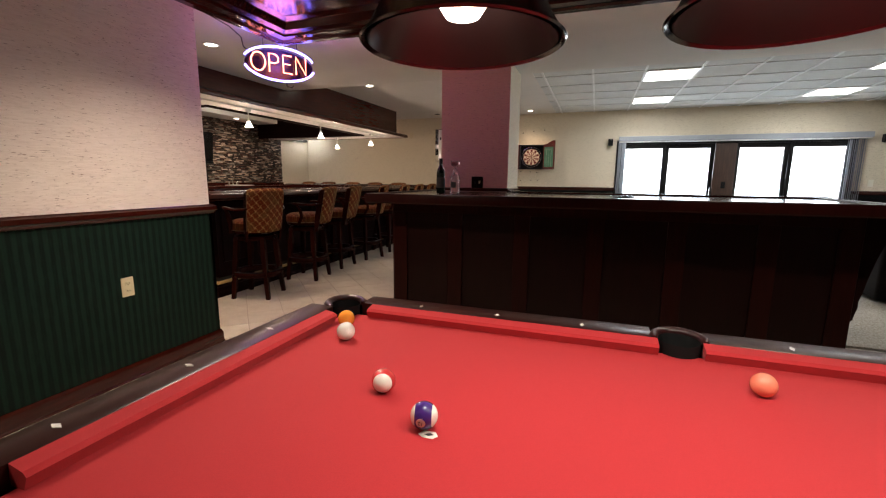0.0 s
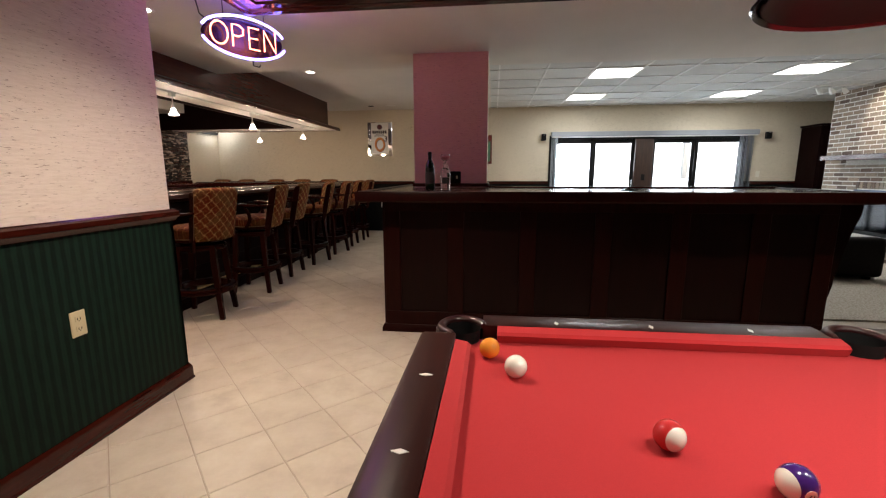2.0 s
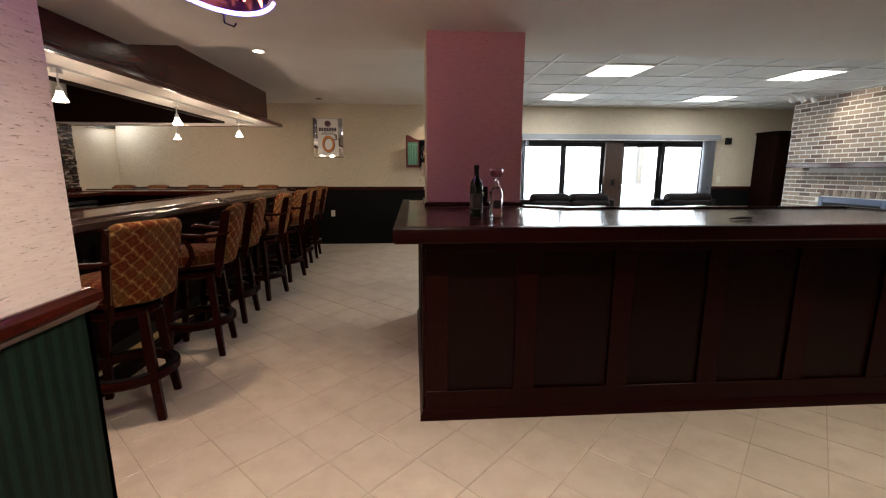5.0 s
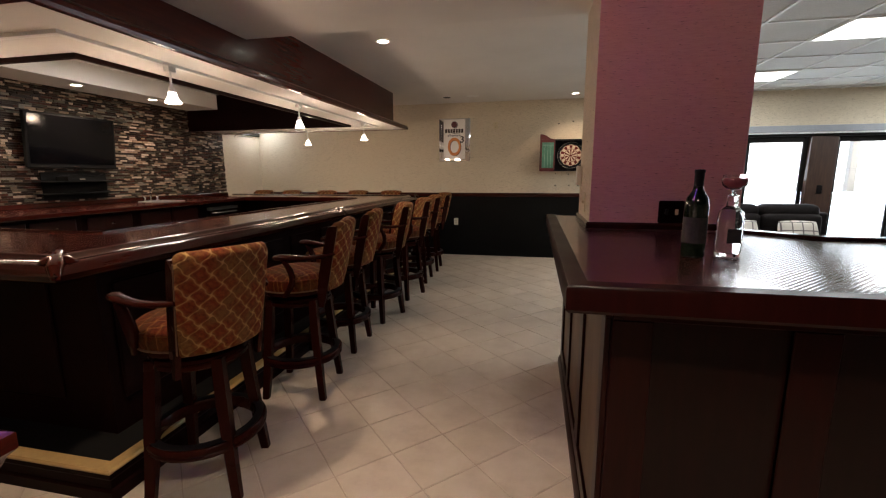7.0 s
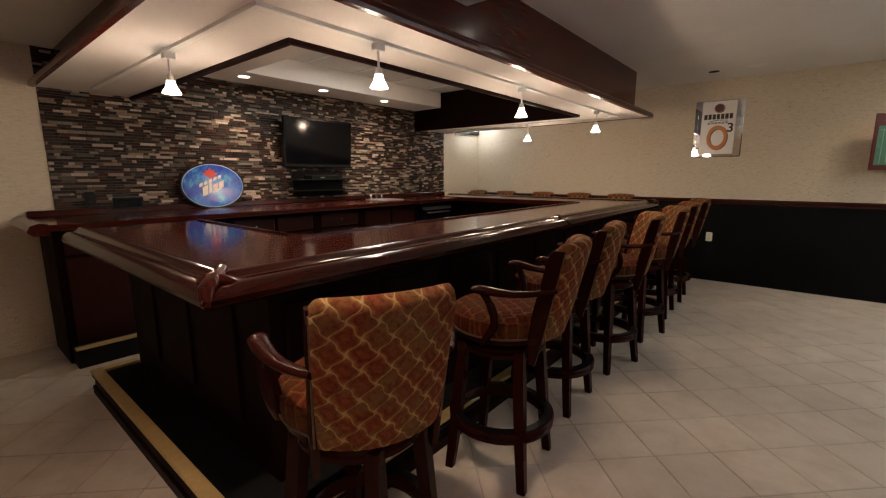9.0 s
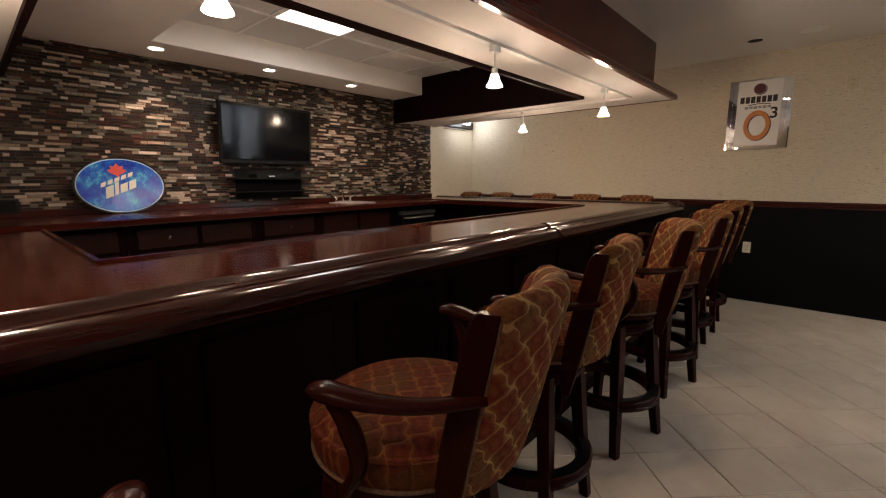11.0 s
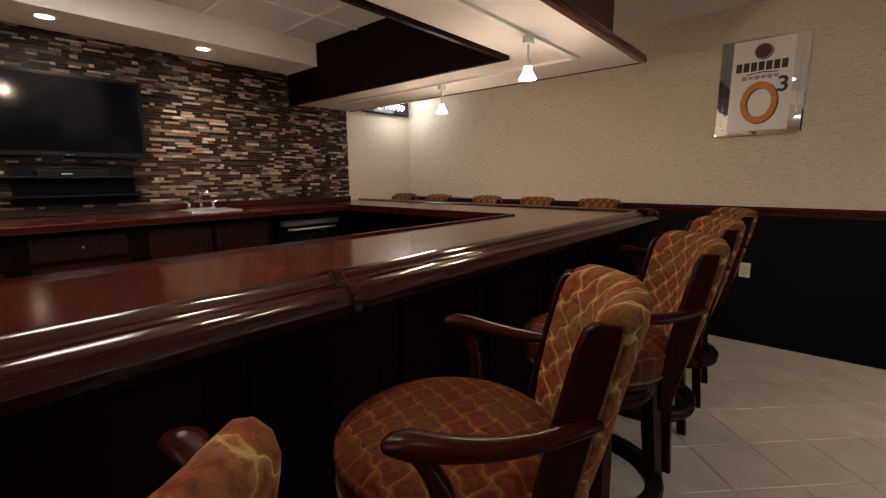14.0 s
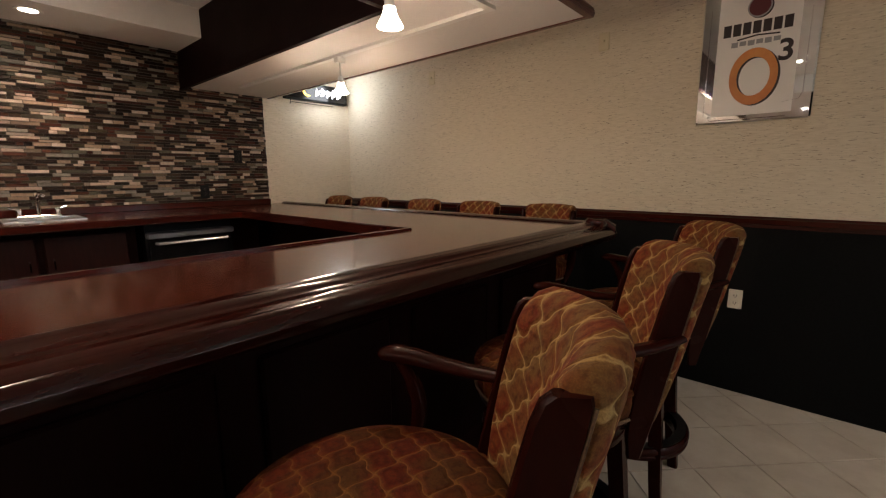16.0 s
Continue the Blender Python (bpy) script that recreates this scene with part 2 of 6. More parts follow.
SLATECOL = [(0.030, 0.011, 0.007), (0.30, 0.215, 0.155), (0.016, 0.008, 0.006), (0.50, 0.40, 0.325), (0.050, 0.015, 0.009), (0.085, 0.078, 0.058), (0.012, 0.006, 0.004), (0.24, 0.175, 0.125), (0.045, 0.024, 0.014), (0.024, 0.010, 0.006), (0.038, 0.030, 0.018), (0.21, 0.19, 0.16), (0.018, 0.008, 0.005), (0.012, 0.006, 0.004), (0.070, 0.024, 0.014), (0.40, 0.305, 0.24), (0.024, 0.014, 0.009), (0.13, 0.105, 0.075)]
SLATE = pieces_material("ledger_stone", SLATECOL, 0.45, 'ISLAND')
SLATEPIECE = pieces_material("ledger_stone_piece", SLATECOL, 0.45, 'OBJECT')
for dull in (SLATE, SLATEPIECE): dull.node_tree.nodes["Principled BSDF"].inputs["Specular IOR Level"].default_value = 0.14
BRICKCOL = [(0.30, 0.235, 0.175), (0.25, 0.20, 0.155), (0.36, 0.29, 0.225), (0.27, 0.225, 0.18), (0.17, 0.115, 0.085), (0.33, 0.25, 0.185), (0.14, 0.10, 0.08), (0.29, 0.24, 0.19)]
BRICK = pieces_material("tan_brick", BRICKCOL, 0.85, 'OBJECT')
BRICKFAR = pieces_material("tan_brick_far", BRICKCOL, 0.85, 'ISLAND')
MOSAICFLOOR = pieces_material("floor_mosaic", [(0.42, 0.35, 0.27), (0.10, 0.07, 0.05), (0.50, 0.44, 0.36), (0.16, 0.11, 0.08), (0.30, 0.20, 0.14)], 0.5, 'ISLAND')


def felt():
    m, t, b = material("red_cloth", (0.50, 0.014, 0.018), 0.9)
    f = grain_of(t, coords(t), 900, 3)
    g = grain_of(t, coords(t), 2.2, 4)
    c = ramp(t, f, [(0.3, (0.36, 0.009, 0.013)), (0.7, (0.45, 0.016, 0.020))])
    c = mix(t, c, (0.43, 0.024, 0.028), ramp(t, g, [(0.5, (0, 0, 0)), (0.8, (0.35, 0.35, 0.35))]))
    t.links.new(c, b.inputs["Base Color"])
    b.inputs["Sheen Weight"].default_value = 0.08
    b.inputs["Sheen Roughness"].default_value = 0.4
    bump(t, b, f, 0.12, 0.001)
    return m


FELT = felt()


def upholstery(name, axes, deep, mid, pale, line, olive):
    """Ogee lattice: corded pale lines round puffy leaf-shaped fields, deep in the middle and golden to the edge."""
    m, t, b = material(name, mid, 0.85)
    c = t.nodes.new("ShaderNodeTexCoord")
    s = t.nodes.new("ShaderNodeSeparateXYZ")
    t.links.new(c.outputs["Object"], s.inputs[0])
    wob = grain_of(t, coords(t), 26, 3)
    k = 2 * math.pi / 0.070
    v = mth(t, 'ADD', mth(t, 'MULTIPLY', s.outputs[axes[1]], k * 0.84), mth(t, 'MULTIPLY', wob, 0.9))
    u = mth(t, 'ADD', mth(t, 'MULTIPLY', s.outputs[axes[0]], k), mth(t, 'MULTIPLY', wob, 1.1))
    u = mth(t, 'ADD', u, mth(t, 'MULTIPLY', mth(t, 'SINE', mth(t, 'MULTIPLY', v, 2.0)), 0.42))
    w = mth(t, 'ADD', mth(t, 'COSINE', u), mth(t, 'COSINE', v))
    edge = mth(t, 'ABSOLUTE', w)
    n1 = grain_of(t, coords(t), 34, 5, 0.7)
    depth = mth(t, 'ADD', mth(t, 'MULTIPLY', edge, 0.5), mth(t, 'MULTIPLY', mth(t, 'SUBTRACT', n1, 0.5), 0.9))
    field = ramp(t, depth, [(0.05, pale), (0.30, mid), (0.62, deep), (0.95, mid)])
    n2 = grain_of(t, coords(t, (1, 1, 1), (30, 20, 50)), 8, 3)
    field = mix(t, field, olive, ramp(t, n2, [(0.44, (0, 0, 0)), (0.60, (0.75, 0.75, 0.75))]))
    n3 = grain_of(t, coords(t, (1, 1, 1), (10, 40, 50)), 90, 4)
    field = mix(t, field, tuple(x * 0.35 for x in deep), ramp(t, n3, [(0.48, (0, 0, 0)), (0.72, (0.7, 0.7, 0.7))]))
    weave = grain_of(t, coords(t), 420, 2)
    cord = mth(t, 'ADD', edge, mth(t, 'MULTIPLY', mth(t, 'SUBTRACT', n1, 0.5), 0.16))
    col = mix(t, field, line, ramp(t, cord, [(0.04, (0.9, 0.9, 0.9)), (0.15, (0, 0, 0))]))
    col = mix(t, col, (0.02, 0.01, 0.008), ramp(t, weave, [(0.4, (0.28, 0.28, 0.28)), (0.7, (0, 0, 0))]))
    t.links.new(col, b.inputs["Base Color"])
    puff = ramp(t, edge, [(0.0, (0.55, 0.55, 0.55)), (0.10, (0.18, 0.18, 0.18)), (0.30, (0.42, 0.42, 0.42)), (0.8, (0.8, 0.8, 0.8))])
    bump(t, b, mth(t, 'ADD', mth(t, 'MULTIPLY', weave, 0.12), mth(t, 'ADD', puff, mth(t, 'MULTIPLY', n1, 0.4))), 0.75, 0.006)
    b.inputs["Specular IOR Level"].default_value = 0.12
    return m


# same cloth on seat and back; seat colours darkened for the shade by the bar
SHADEDSEATCLOTH = upholstery("shaded_seat_cloth", (0, 1), (0.075, 0.008, 0.003), (0.105, 0.018, 0.005), (0.14, 0.040, 0.010), (0.19, 0.085, 0.022), (0.075, 0.036, 0.009))
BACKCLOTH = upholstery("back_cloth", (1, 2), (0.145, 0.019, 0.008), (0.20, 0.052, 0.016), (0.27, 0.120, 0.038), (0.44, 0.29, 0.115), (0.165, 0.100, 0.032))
WELT = speckled("corded_seam", (0.075, 0.040, 0.022), (0.16, 0.095, 0.048), 160, 0.85, 0.3)


def carpet():
    m, t, b = material("beige_carpet", (0.46, 0.42, 0.36), 0.95)
    f = grain_of(t, coords(t), 55, 6, 0.7)
    c = ramp(t, f, [(0.3, (0.20, 0.165, 0.115)), (0.5, (0.46, 0.41, 0.33)), (0.7, (0.66, 0.62, 0.54))])
    t.links.new(c, b.inputs["Base Color"])
    bump(t, b, f, 0.8, 0.01)
    return m


CARPET = carpet()


def hammered():
    """Glossy counter top with a woven relief."""
    m, t, b = material("embossed_counter_top", (0.030, 0.010, 0.008), 0.10, coat=0.4)
    v = coords(t, (1, 1, 1), (0, 0, 45))
    w1 = N(t, "TexWave", Scale=24.0, Distortion=0.6, Detail=2.0)
    t.links.new(v, w1.inputs["Vector"])
    n = grain_of(t, coords(t), 22, 3)
    h = mth(t, 'ADD', mth(t, 'MULTIPLY', w1.outputs["Fac"], 0.7), mth(t, 'MULTIPLY', n, 0.6))
    c = ramp(t, h, [(0.3, (0.016, 0.005, 0.004)), (0.8, (0.075, 0.020, 0.014))])
    t.links.new(c, b.inputs["Base Color"])
    bump(t, b, h, 0.45, 0.004)
    return m


HAMMERED = hammered()

# ------------------------------------------------------------------ mesh helpers
rnd = random.Random(7)


def mesh_of(name, bm, mat, smooth=False):
    me = bpy.data.meshes.new(name)
    bmesh.ops.recalc_face_normals(bm, faces=bm.faces)
    bm.to_mesh(me)
    bm.free()
    for m in (mat if isinstance(mat, (list, tuple)) else [mat]):
        me.materials.append(m)
    if smooth:
        for p in me.polygons: p.use_smooth = True
        me.set_sharp_from_angle(angle=math.radians(38))
    return me


def part(name, bm, mat, parent=None, label="", smooth=False):
    ob = new(name, mesh_of(name, bm, mat, smooth))
    if parent is not None: ob.parent = parent
    if label: tagged(ob, label)
    return ob


def thing(name, label, category, group="", m=None):
    ob = new(name)
    tagged(ob, label, category, group)
    if m is not None: ob.matrix_world = m
    return ob


def structure(name, bm, mat, label="", category="", smooth=False):
    return tagged(part(name, bm, mat, None, "", smooth), label, category, kind="structure")


def box(x0, x1, y0, y1, z0, z1, bevel=0.0, bm=None, seg=1):
    b = bmesh.new()
    r = bmesh.ops.create_cube(b, size=1.0)
    for v in r["verts"]:
        v.co = Vector(((x0 + x1) / 2 + v.co.x * (x1 - x0), (y0 + y1) / 2 + v.co.y * (y1 - y0), (z0 + z1) / 2 + v.co.z * (z1 - z0)))
    if bevel:
        bmesh.ops.bevel(b, geom=list(b.edges), offset=bevel, segments=seg, affect='EDGES', profile=0.6)
    return add(bm, b)


def add(bm, b, m=None):
    """Puts b into bm (or returns b alone)."""
    if m is not None: bmesh.ops.transform(b, matrix=m, verts=b.verts)
    if bm is None: return b
    me = bpy.data.meshes.new("tmp")
    b.to_mesh(me)
    b.free()
    bm.from_mesh(me)
    bpy.data.meshes.remove(me)
    return bm


def lathe(profile, n=24, bm=None, m=None):
    """Turns a profile of (radius, height) round z."""
    b = bmesh.new()
    rings = []
    for r, z in profile:
        if r < 1e-5: rings.append([b.verts.new((0, 0, z))])
        else: rings.append([b.verts.new((r * math.cos(2 * math.pi * i / n), r * math.sin(2 * math.pi * i / n), z)) for i in range(n)])
    for a, c in zip(rings, rings[1:]):
        for i in range(n):
            j = (i + 1) % n
            q = [a[i % len(a)], a[j % len(a)], c[j % len(c)], c[i % len(c)]]
            q = list(dict.fromkeys(q))
            if len(q) > 2: b.faces.new(q)
    return add(bm, b, m)


def sweep(profile, path, closed=False, bm=None):
    """Carries a closed profile of (out, height) along a plan path, mitred; out is to the right of the way."""
    b = bmesh.new()
    n = len(path)
    loops = []
    for i, p in enumerate(path):
        p = Vector(p)
        a = Vector(path[(i - 1) % n]) if (closed or i > 0) else None
        c = Vector(path[(i + 1) % n]) if (closed or i < n - 1) else None
        d1 = (p - a).normalized() if a is not None else (c - p).normalized()
        d2 = (c - p).normalized() if c is not None else d1
        n1, n2 = Vector((d1.y, -d1.x)), Vector((d2.y, -d2.x))
        k = (n1 + n2).normalized()
        k = k / max(0.2, k.dot(n1))
        loops.append([b.verts.new((p.x + k.x * o, p.y + k.y * o, z)) for o, z in profile])
    m = len(profile)
    for i in range(n if closed else n - 1):
        A, B = loops[i], loops[(i + 1) % n]
        for j in range(m):
            b.faces.new((A[j], A[(j + 1) % m], B[(j + 1) % m], B[j]))
    if not closed:
        b.faces.new(loops[0])
        b.faces.new(list(reversed(loops[-1])))
    return add(bm, b)


def tube(points, r, n=8, bm=None, flat=1.0, closed=False):
    """A round bar through points; r may be one radius or one for each point."""
    b = bmesh.new()
    P = [Vector(p) for p in points]
    R = r if isinstance(r, (list, tuple)) else [r] * len(P)
    rings = []
    side = None
    for i, p in enumerate(P):
        d = (P[(i + 1) % len(P)] - P[i - 1]) if (closed or 0 < i < len(P) - 1) else (P[1] - P[0] if i == 0 else P[-1] - P[-2])
        d.normalize()
        if side is None: side = d.cross(Vector((0, 0, 1))) if abs(d.z) < 0.95 else Vector((1, 0, 0))
        side = (side - d * side.dot(d)).normalized()
        up = side.cross(d)
        rings.append([b.verts.new(p + side * R[i] * math.cos(2 * math.pi * k / n) + up * R[i] * flat * math.sin(2 * math.pi * k / n)) for k in range(n)])
    for i in range(len(P) if closed else len(P) - 1):
        A, B = rings[i], rings[(i + 1) % len(P)]
        for k in range(n):
            b.faces.new((A[k], A[(k + 1) % n], B[(k + 1) % n], B[k]))
    if not closed:
        b.faces.new(rings[0])
        b.faces.new(list(reversed(rings[-1])))
    return add(bm, b)


def prism(outline, z0, z1, bm=None, bevel=0.0):
    b = bmesh.new()
    f = b.faces.new([b.verts.new((x, y, z0)) for x, y in outline])
    r = bmesh.ops.extrude_face_region(b, geom=[f])
    for v in r["geom"]:
        if isinstance(v, bmesh.types.BMVert): v.co.z = z1
    if bevel: bmesh.ops.bevel(b, geom=list(b.edges), offset=bevel, segments=2, affect='EDGES', profile=0.6)
    return add(bm, b)


def lettering(name, text, size, mat, parent, place, depth=0.001, wide=1.0, bold=0.0, shear=0.0):
    cu = bpy.data.curves.new(name, 'FONT')
    cu.body, cu.size, cu.extrude, cu.align_x, cu.align_y = text, size, depth, 'CENTER', 'CENTER'
    cu.offset, cu.shear = bold, shear
    tmp = bpy.data.objects.new("tmp", cu)
    bpy.context.scene.collection.objects.link(tmp)
    bpy.context.view_layer.update()
    me = bpy.data.meshes.new_from_object(tmp.evaluated_get(bpy.context.evaluated_depsgraph_get()))
    bpy.data.objects.remove(tmp)
    me.transform(place @ Matrix.Diagonal((wide, 1, 1, 1)))
    me.materials.clear()
    me.materials.append(mat)
    ob = new(name, me)
    ob.parent = parent
    return ob


FACE_Y = Matrix.Rotation(math.radians(90), 4, 'X')          # a drawing in the xy plane set upright, seen from -y
FACE_X = Matrix.Rotation(math.radians(90), 4, 'Z') @ FACE_Y  # the same, seen from +x


def at(x, y, z): return Matrix.Translation((x, y, z))

# ------------------------------------------------------------------ the large structure
FAR, MOS, LOW, HIGH, STEP = 10.28, -6.055, 2.365, 2.57, 5.88

structure("floor", box(-6.3, 6.9, -2.2, 10.5, -0.20, -0.0035), GROUT, "screed and beige grout under diagonal floor tiles", "floor")

# far wall with the opening for the patio doors
b = box(-6.2, 1.22, FAR, FAR + 0.15, 0, 2.7)
box(5.00, 6.85, FAR, FAR + 0.15, 0, 2.7, 0, b)
box(1.22, 5.00, FAR, FAR + 0.15, 2.0, 2.7, 0, b)
wall_far = structure("wall_north", b, PAPER, "wall papered in cream woven paper with slubs", "wall")
b = box(MOS, 1.22, FAR - 0.012, FAR + 0.01, 0.0, 1.025)
box(5.00, 6.65, FAR - 0.012, FAR + 0.01, 0.0, 1.025, 0, b)
structure("wainscot_north", b, WAINSCOT, "near-black wainscot below the chair rail", "wainscot")
RAILP = [(0, 0.975), (0.014, 0.98), (0.020, 0.995), (0.030, 1.005), (0.030, 1.03), (0.018, 1.037), (0.012, 1.045), (0, 1.045)]
RAILF = [(o, z + 0.04) for o, z in RAILP]
b = sweep(RAILF, [(MOS, FAR - 0.004), (1.22, FAR - 0.004)])
sweep(RAILF, [(5.00, FAR - 0.004), (6.65, FAR - 0.004)], bm=b)
structure("trim_north", b, MAHOGANY_X, "dark red wooden chair rail", "trim", True)

structure("wall_west", box(-6.25, MOS, 2.2, 10.43, 0, 2.7), PAPER, "end wall in cream woven paper", "wall")
structure("wall_south_of_bar", box(-6.25, -1.95, 2.05, 2.2, 0, 2.7), PAPER, "plain papered wall", "wall")
structure("wall_east", box(6.65, 6.80, -2.1, 10.43, 0, 2.7), PAPER, "plain papered wall", "wall")
structure("wall_south", box(-1.95, 6.80, -2.15, -2.0, 0, 2.7), PAPERPALE, "plain papered wall", "wall")

# stub wall of the pool room: paper above, green stripes below
SX, SY = -1.75, 3.347
structure("wall_stub", box(-1.95, SX, -2.0, SY, 0, LOW), PAPERPALE, "stub wall in pale slubbed paper", "wall")
b = box(SX - 0.01, SX + 0.006, -2.0, SY + 0.006, 0.0, 0.985)
box(-1.956, SX + 0.006, SY - 0.01, SY + 0.006, 0.0, 0.985, 0, b)
structure("wainscot_stub", b, GREENPAPER, "dark green striped paper below the chair rail", "wainscot")
path = [(SX + 0.004, -2.0), (SX + 0.004, SY + 0.004), (-1.95, SY + 0.004)]
structure("trim_stub", sweep(RAILP, path), MAHOGANY_Y, "dark red wooden chair rail", "trim", True)
BASEP = [(0, 0), (0.022, 0), (0.022, 0.012), (0.017, 0.016), (0.017, 0.075), (0.010, 0.09), (0.006, 0.1), (0, 0.1)]
structure("baseboard_stub", sweep(BASEP, path), MAHOGANY_Y, "dark red wooden baseboard", "baseboard", True)

# column
b = box(-0.685, 0.030, 5.35, 5.93, 0.9, HIGH + 0.05)
for f in b.faces:
    if f.normal.y < -0.5: f.material_index = 1
# cream paper on the sides carries the warm light falling there
structure("column", b, [PAPER, PAPERPINK], "square column in slubbed paper, rose front, sides tinted cream for warm light", "column")
CB = [(0, 1.114), (0.016, 1.114), (0.016, 1.137), (0.008, 1.147), (0, 1.147)]
structure("trim_column", sweep(CB, [(0.032, 5.92), (0.032, 5.348), (-0.687, 5.348), (-0.687, 5.92)][::-1]), MAHOGANY_X, "dark wooden moulding round the foot of the column", "trim")

# ceilings
b = box(-6.2, 6.80, -2.1, 4.80, LOW, LOW + 0.35)
box(-3.30, 6.80, 4.80, STEP, LOW, LOW + 0.35, 0, b)
structure("ceiling_low", b, PLASTER, "cream textured plaster ceiling", "ceiling")
b = box(-3.30, 0.03, STEP, 10.43, HIGH, HIGH + 0.2)
box(-6.2, -3.30, 8.72, 10.43, HIGH, HIGH + 0.2, 0, b)
structure("ceiling_high", b, PLASTER, "cream textured plaster ceiling, one step higher", "ceiling")


def tile_ceiling(name, x0, x1, y0, y1, z, gx, gy, pitch, label, holes=()):
    """Lay-in tiles, each a little above the metal grid."""
    b = box(x0, x1, y0, y1, z + 0.012, z + 0.06)
    nf = len(b.faces)
    k = math.ceil((x0 - gx) / pitch)
    while gx + k * pitch < x1:
        box(gx + k * pitch - 0.011, gx + k * pitch + 0.011, y0, y1, z, z + 0.013, 0, b)
        k += 1
    k = math.ceil((y0 - gy) / pitch)
    while gy + k * pitch < y1:
        box(x0, x1, gy + k * pitch - 0.011, gy + k * pitch + 0.011, z + 0.001, z + 0.013, 0, b)
        k += 1
    b.faces.ensure_lookup_table()
    for f in b.faces[nf:]: f.material_index = 1
    return structure(name, b, [CEILTILE, GRIDMETAL], label, "ceiling")


tile_ceiling("ceiling_tiles_lounge", 0.03, 6.65, STEP, FAR, HIGH - 0.01, 1.37, 7.03, 0.61, "white acoustic tiles in a metal grid")
tile_ceiling("ceiling_tiles_bar", MOS, -3.40, 4.8, 8.72, 2.53, -4.95, 6.40, 0.61, "cream acoustic tiles over the bar")
b = box(MOS, -5.53, 4.95, 8.60, 2.34, 2.56)
box(-5.53, -3.46, 4.95, 5.77, 2.34, 2.56, 0, b)
structure("soffit", b, PLASTER, "cream plaster soffit over the back counter", "ceiling")

# coffer of dark wood over the pool table
CX0, CX1, CY0, CY1 = -1.53, 3.9, -0.8, 3.95
CP = [(0, LOW + 0.02), (0, 2.265), (-0.05, 2.265), (-0.06, 2.277), (-0.14, 2.277), (-0.15, 2.29), (-0.20, 2.30), (-0.24, 2.34), (-0.30, 2.35), (-0.30, LOW + 0.02)]
b = sweep(CP, [(CX0, CY0), (CX0, CY1), (CX1, CY1), (CX1, CY0)][::-1], True)
structure("trim_coffer", b, MAHOGANY_X, "deep mahogany crown moulding of the ceiling coffer", "trim", False)
structure("ceiling_coffer", box(CX0 + 0.29, CX1 - 0.29, CY0 + 0.29, CY1 - 0.29, 2.35, 2.364), MAHOGANY_X, "mahogany panel inside the coffer", "ceiling")

# patio doors
def patio_doors():
    top = 2.0
    b = box(1.22, 1.29, FAR - 0.01, FAR + 0.13, 0, top, 0.004)
    box(4.93, 5.00, FAR - 0.01, FAR + 0.13, 0, top, 0.004, b)
    box(1.29, 4.93, FAR - 0.01, FAR + 0.13, 1.92, top, 0.004, b)
    box(1.29, 4.93, FAR - 0.01, FAR + 0.13, 0.0, 0.05, 0.004, b)
    w = structure("window_1", box(2.92, 3.26, FAR - 0.012, FAR + 0.12, 0.05, 1.92, 0.004), FRAMEWOOD, "pair of dark-framed sliding patio doors", "patio door")
    part("window_frame", b, SASHWOOD, w)
    for x0, x1, off in ((1.29, 2.11, 0.02), (2.10, 2.92, 0.06), (3.26, 4.07, 0.06), (4.06, 4.93, 0.02)):
        s = 0.062
        b = box(x0, x0 + s, FAR + off, FAR + off + 0.035, 0.05, 1.92, 0.003)
        box(x1 - s, x1, FAR + off, FAR + off + 0.035, 0.05, 1.92, 0.003, b)
        box(x0 + s, x1 - s, FAR + off, FAR + off + 0.035, 1.84, 1.92, 0.003, b)
        box(x0 + s, x1 - s, FAR + off, FAR + off + 0.035, 0.05, 0.14, 0.003, b)
        sash = part("sash", b, SASHWOOD, w)
        p = part("pane", box(x0 + s, x1 - s, FAR + off + 0.014, FAR + off + 0.020, 0.14, 1.84), GLASS, sash)
        p.visible_shadow = False
    part("latch_plate", box(3.06, 3.13, FAR - 0.022, FAR - 0.012, 1.10, 1.22, 0.003), BLACK, w, "black switch plate")
    for x in (2.895, 3.285):
        h = tube([(x, FAR + 0.055, 0.90), (x, FAR + 0.015, 0.92), (x, FAR + 0.015, 1.10), (x, FAR + 0.055, 1.12)], 0.009, 8)
        part("door_handle", h, CHROME, w, "chrome pull handle", True)


SASHWOOD = wood("black_sash_wood", (0.004, 0.004, 0.004), (0.010, 0.009, 0.008), 0.4, 0.0, (7, 7, 0.8), shine=0.2)
FRAMEWOOD = wood("dark_frame_wood", (0.020, 0.010, 0.007), (0.075, 0.040, 0.026), 0.45, 0.1, (7, 7, 0.8))
patio_doors()

# ------------------------------------------------------------------ the bar
TOP = 1.07


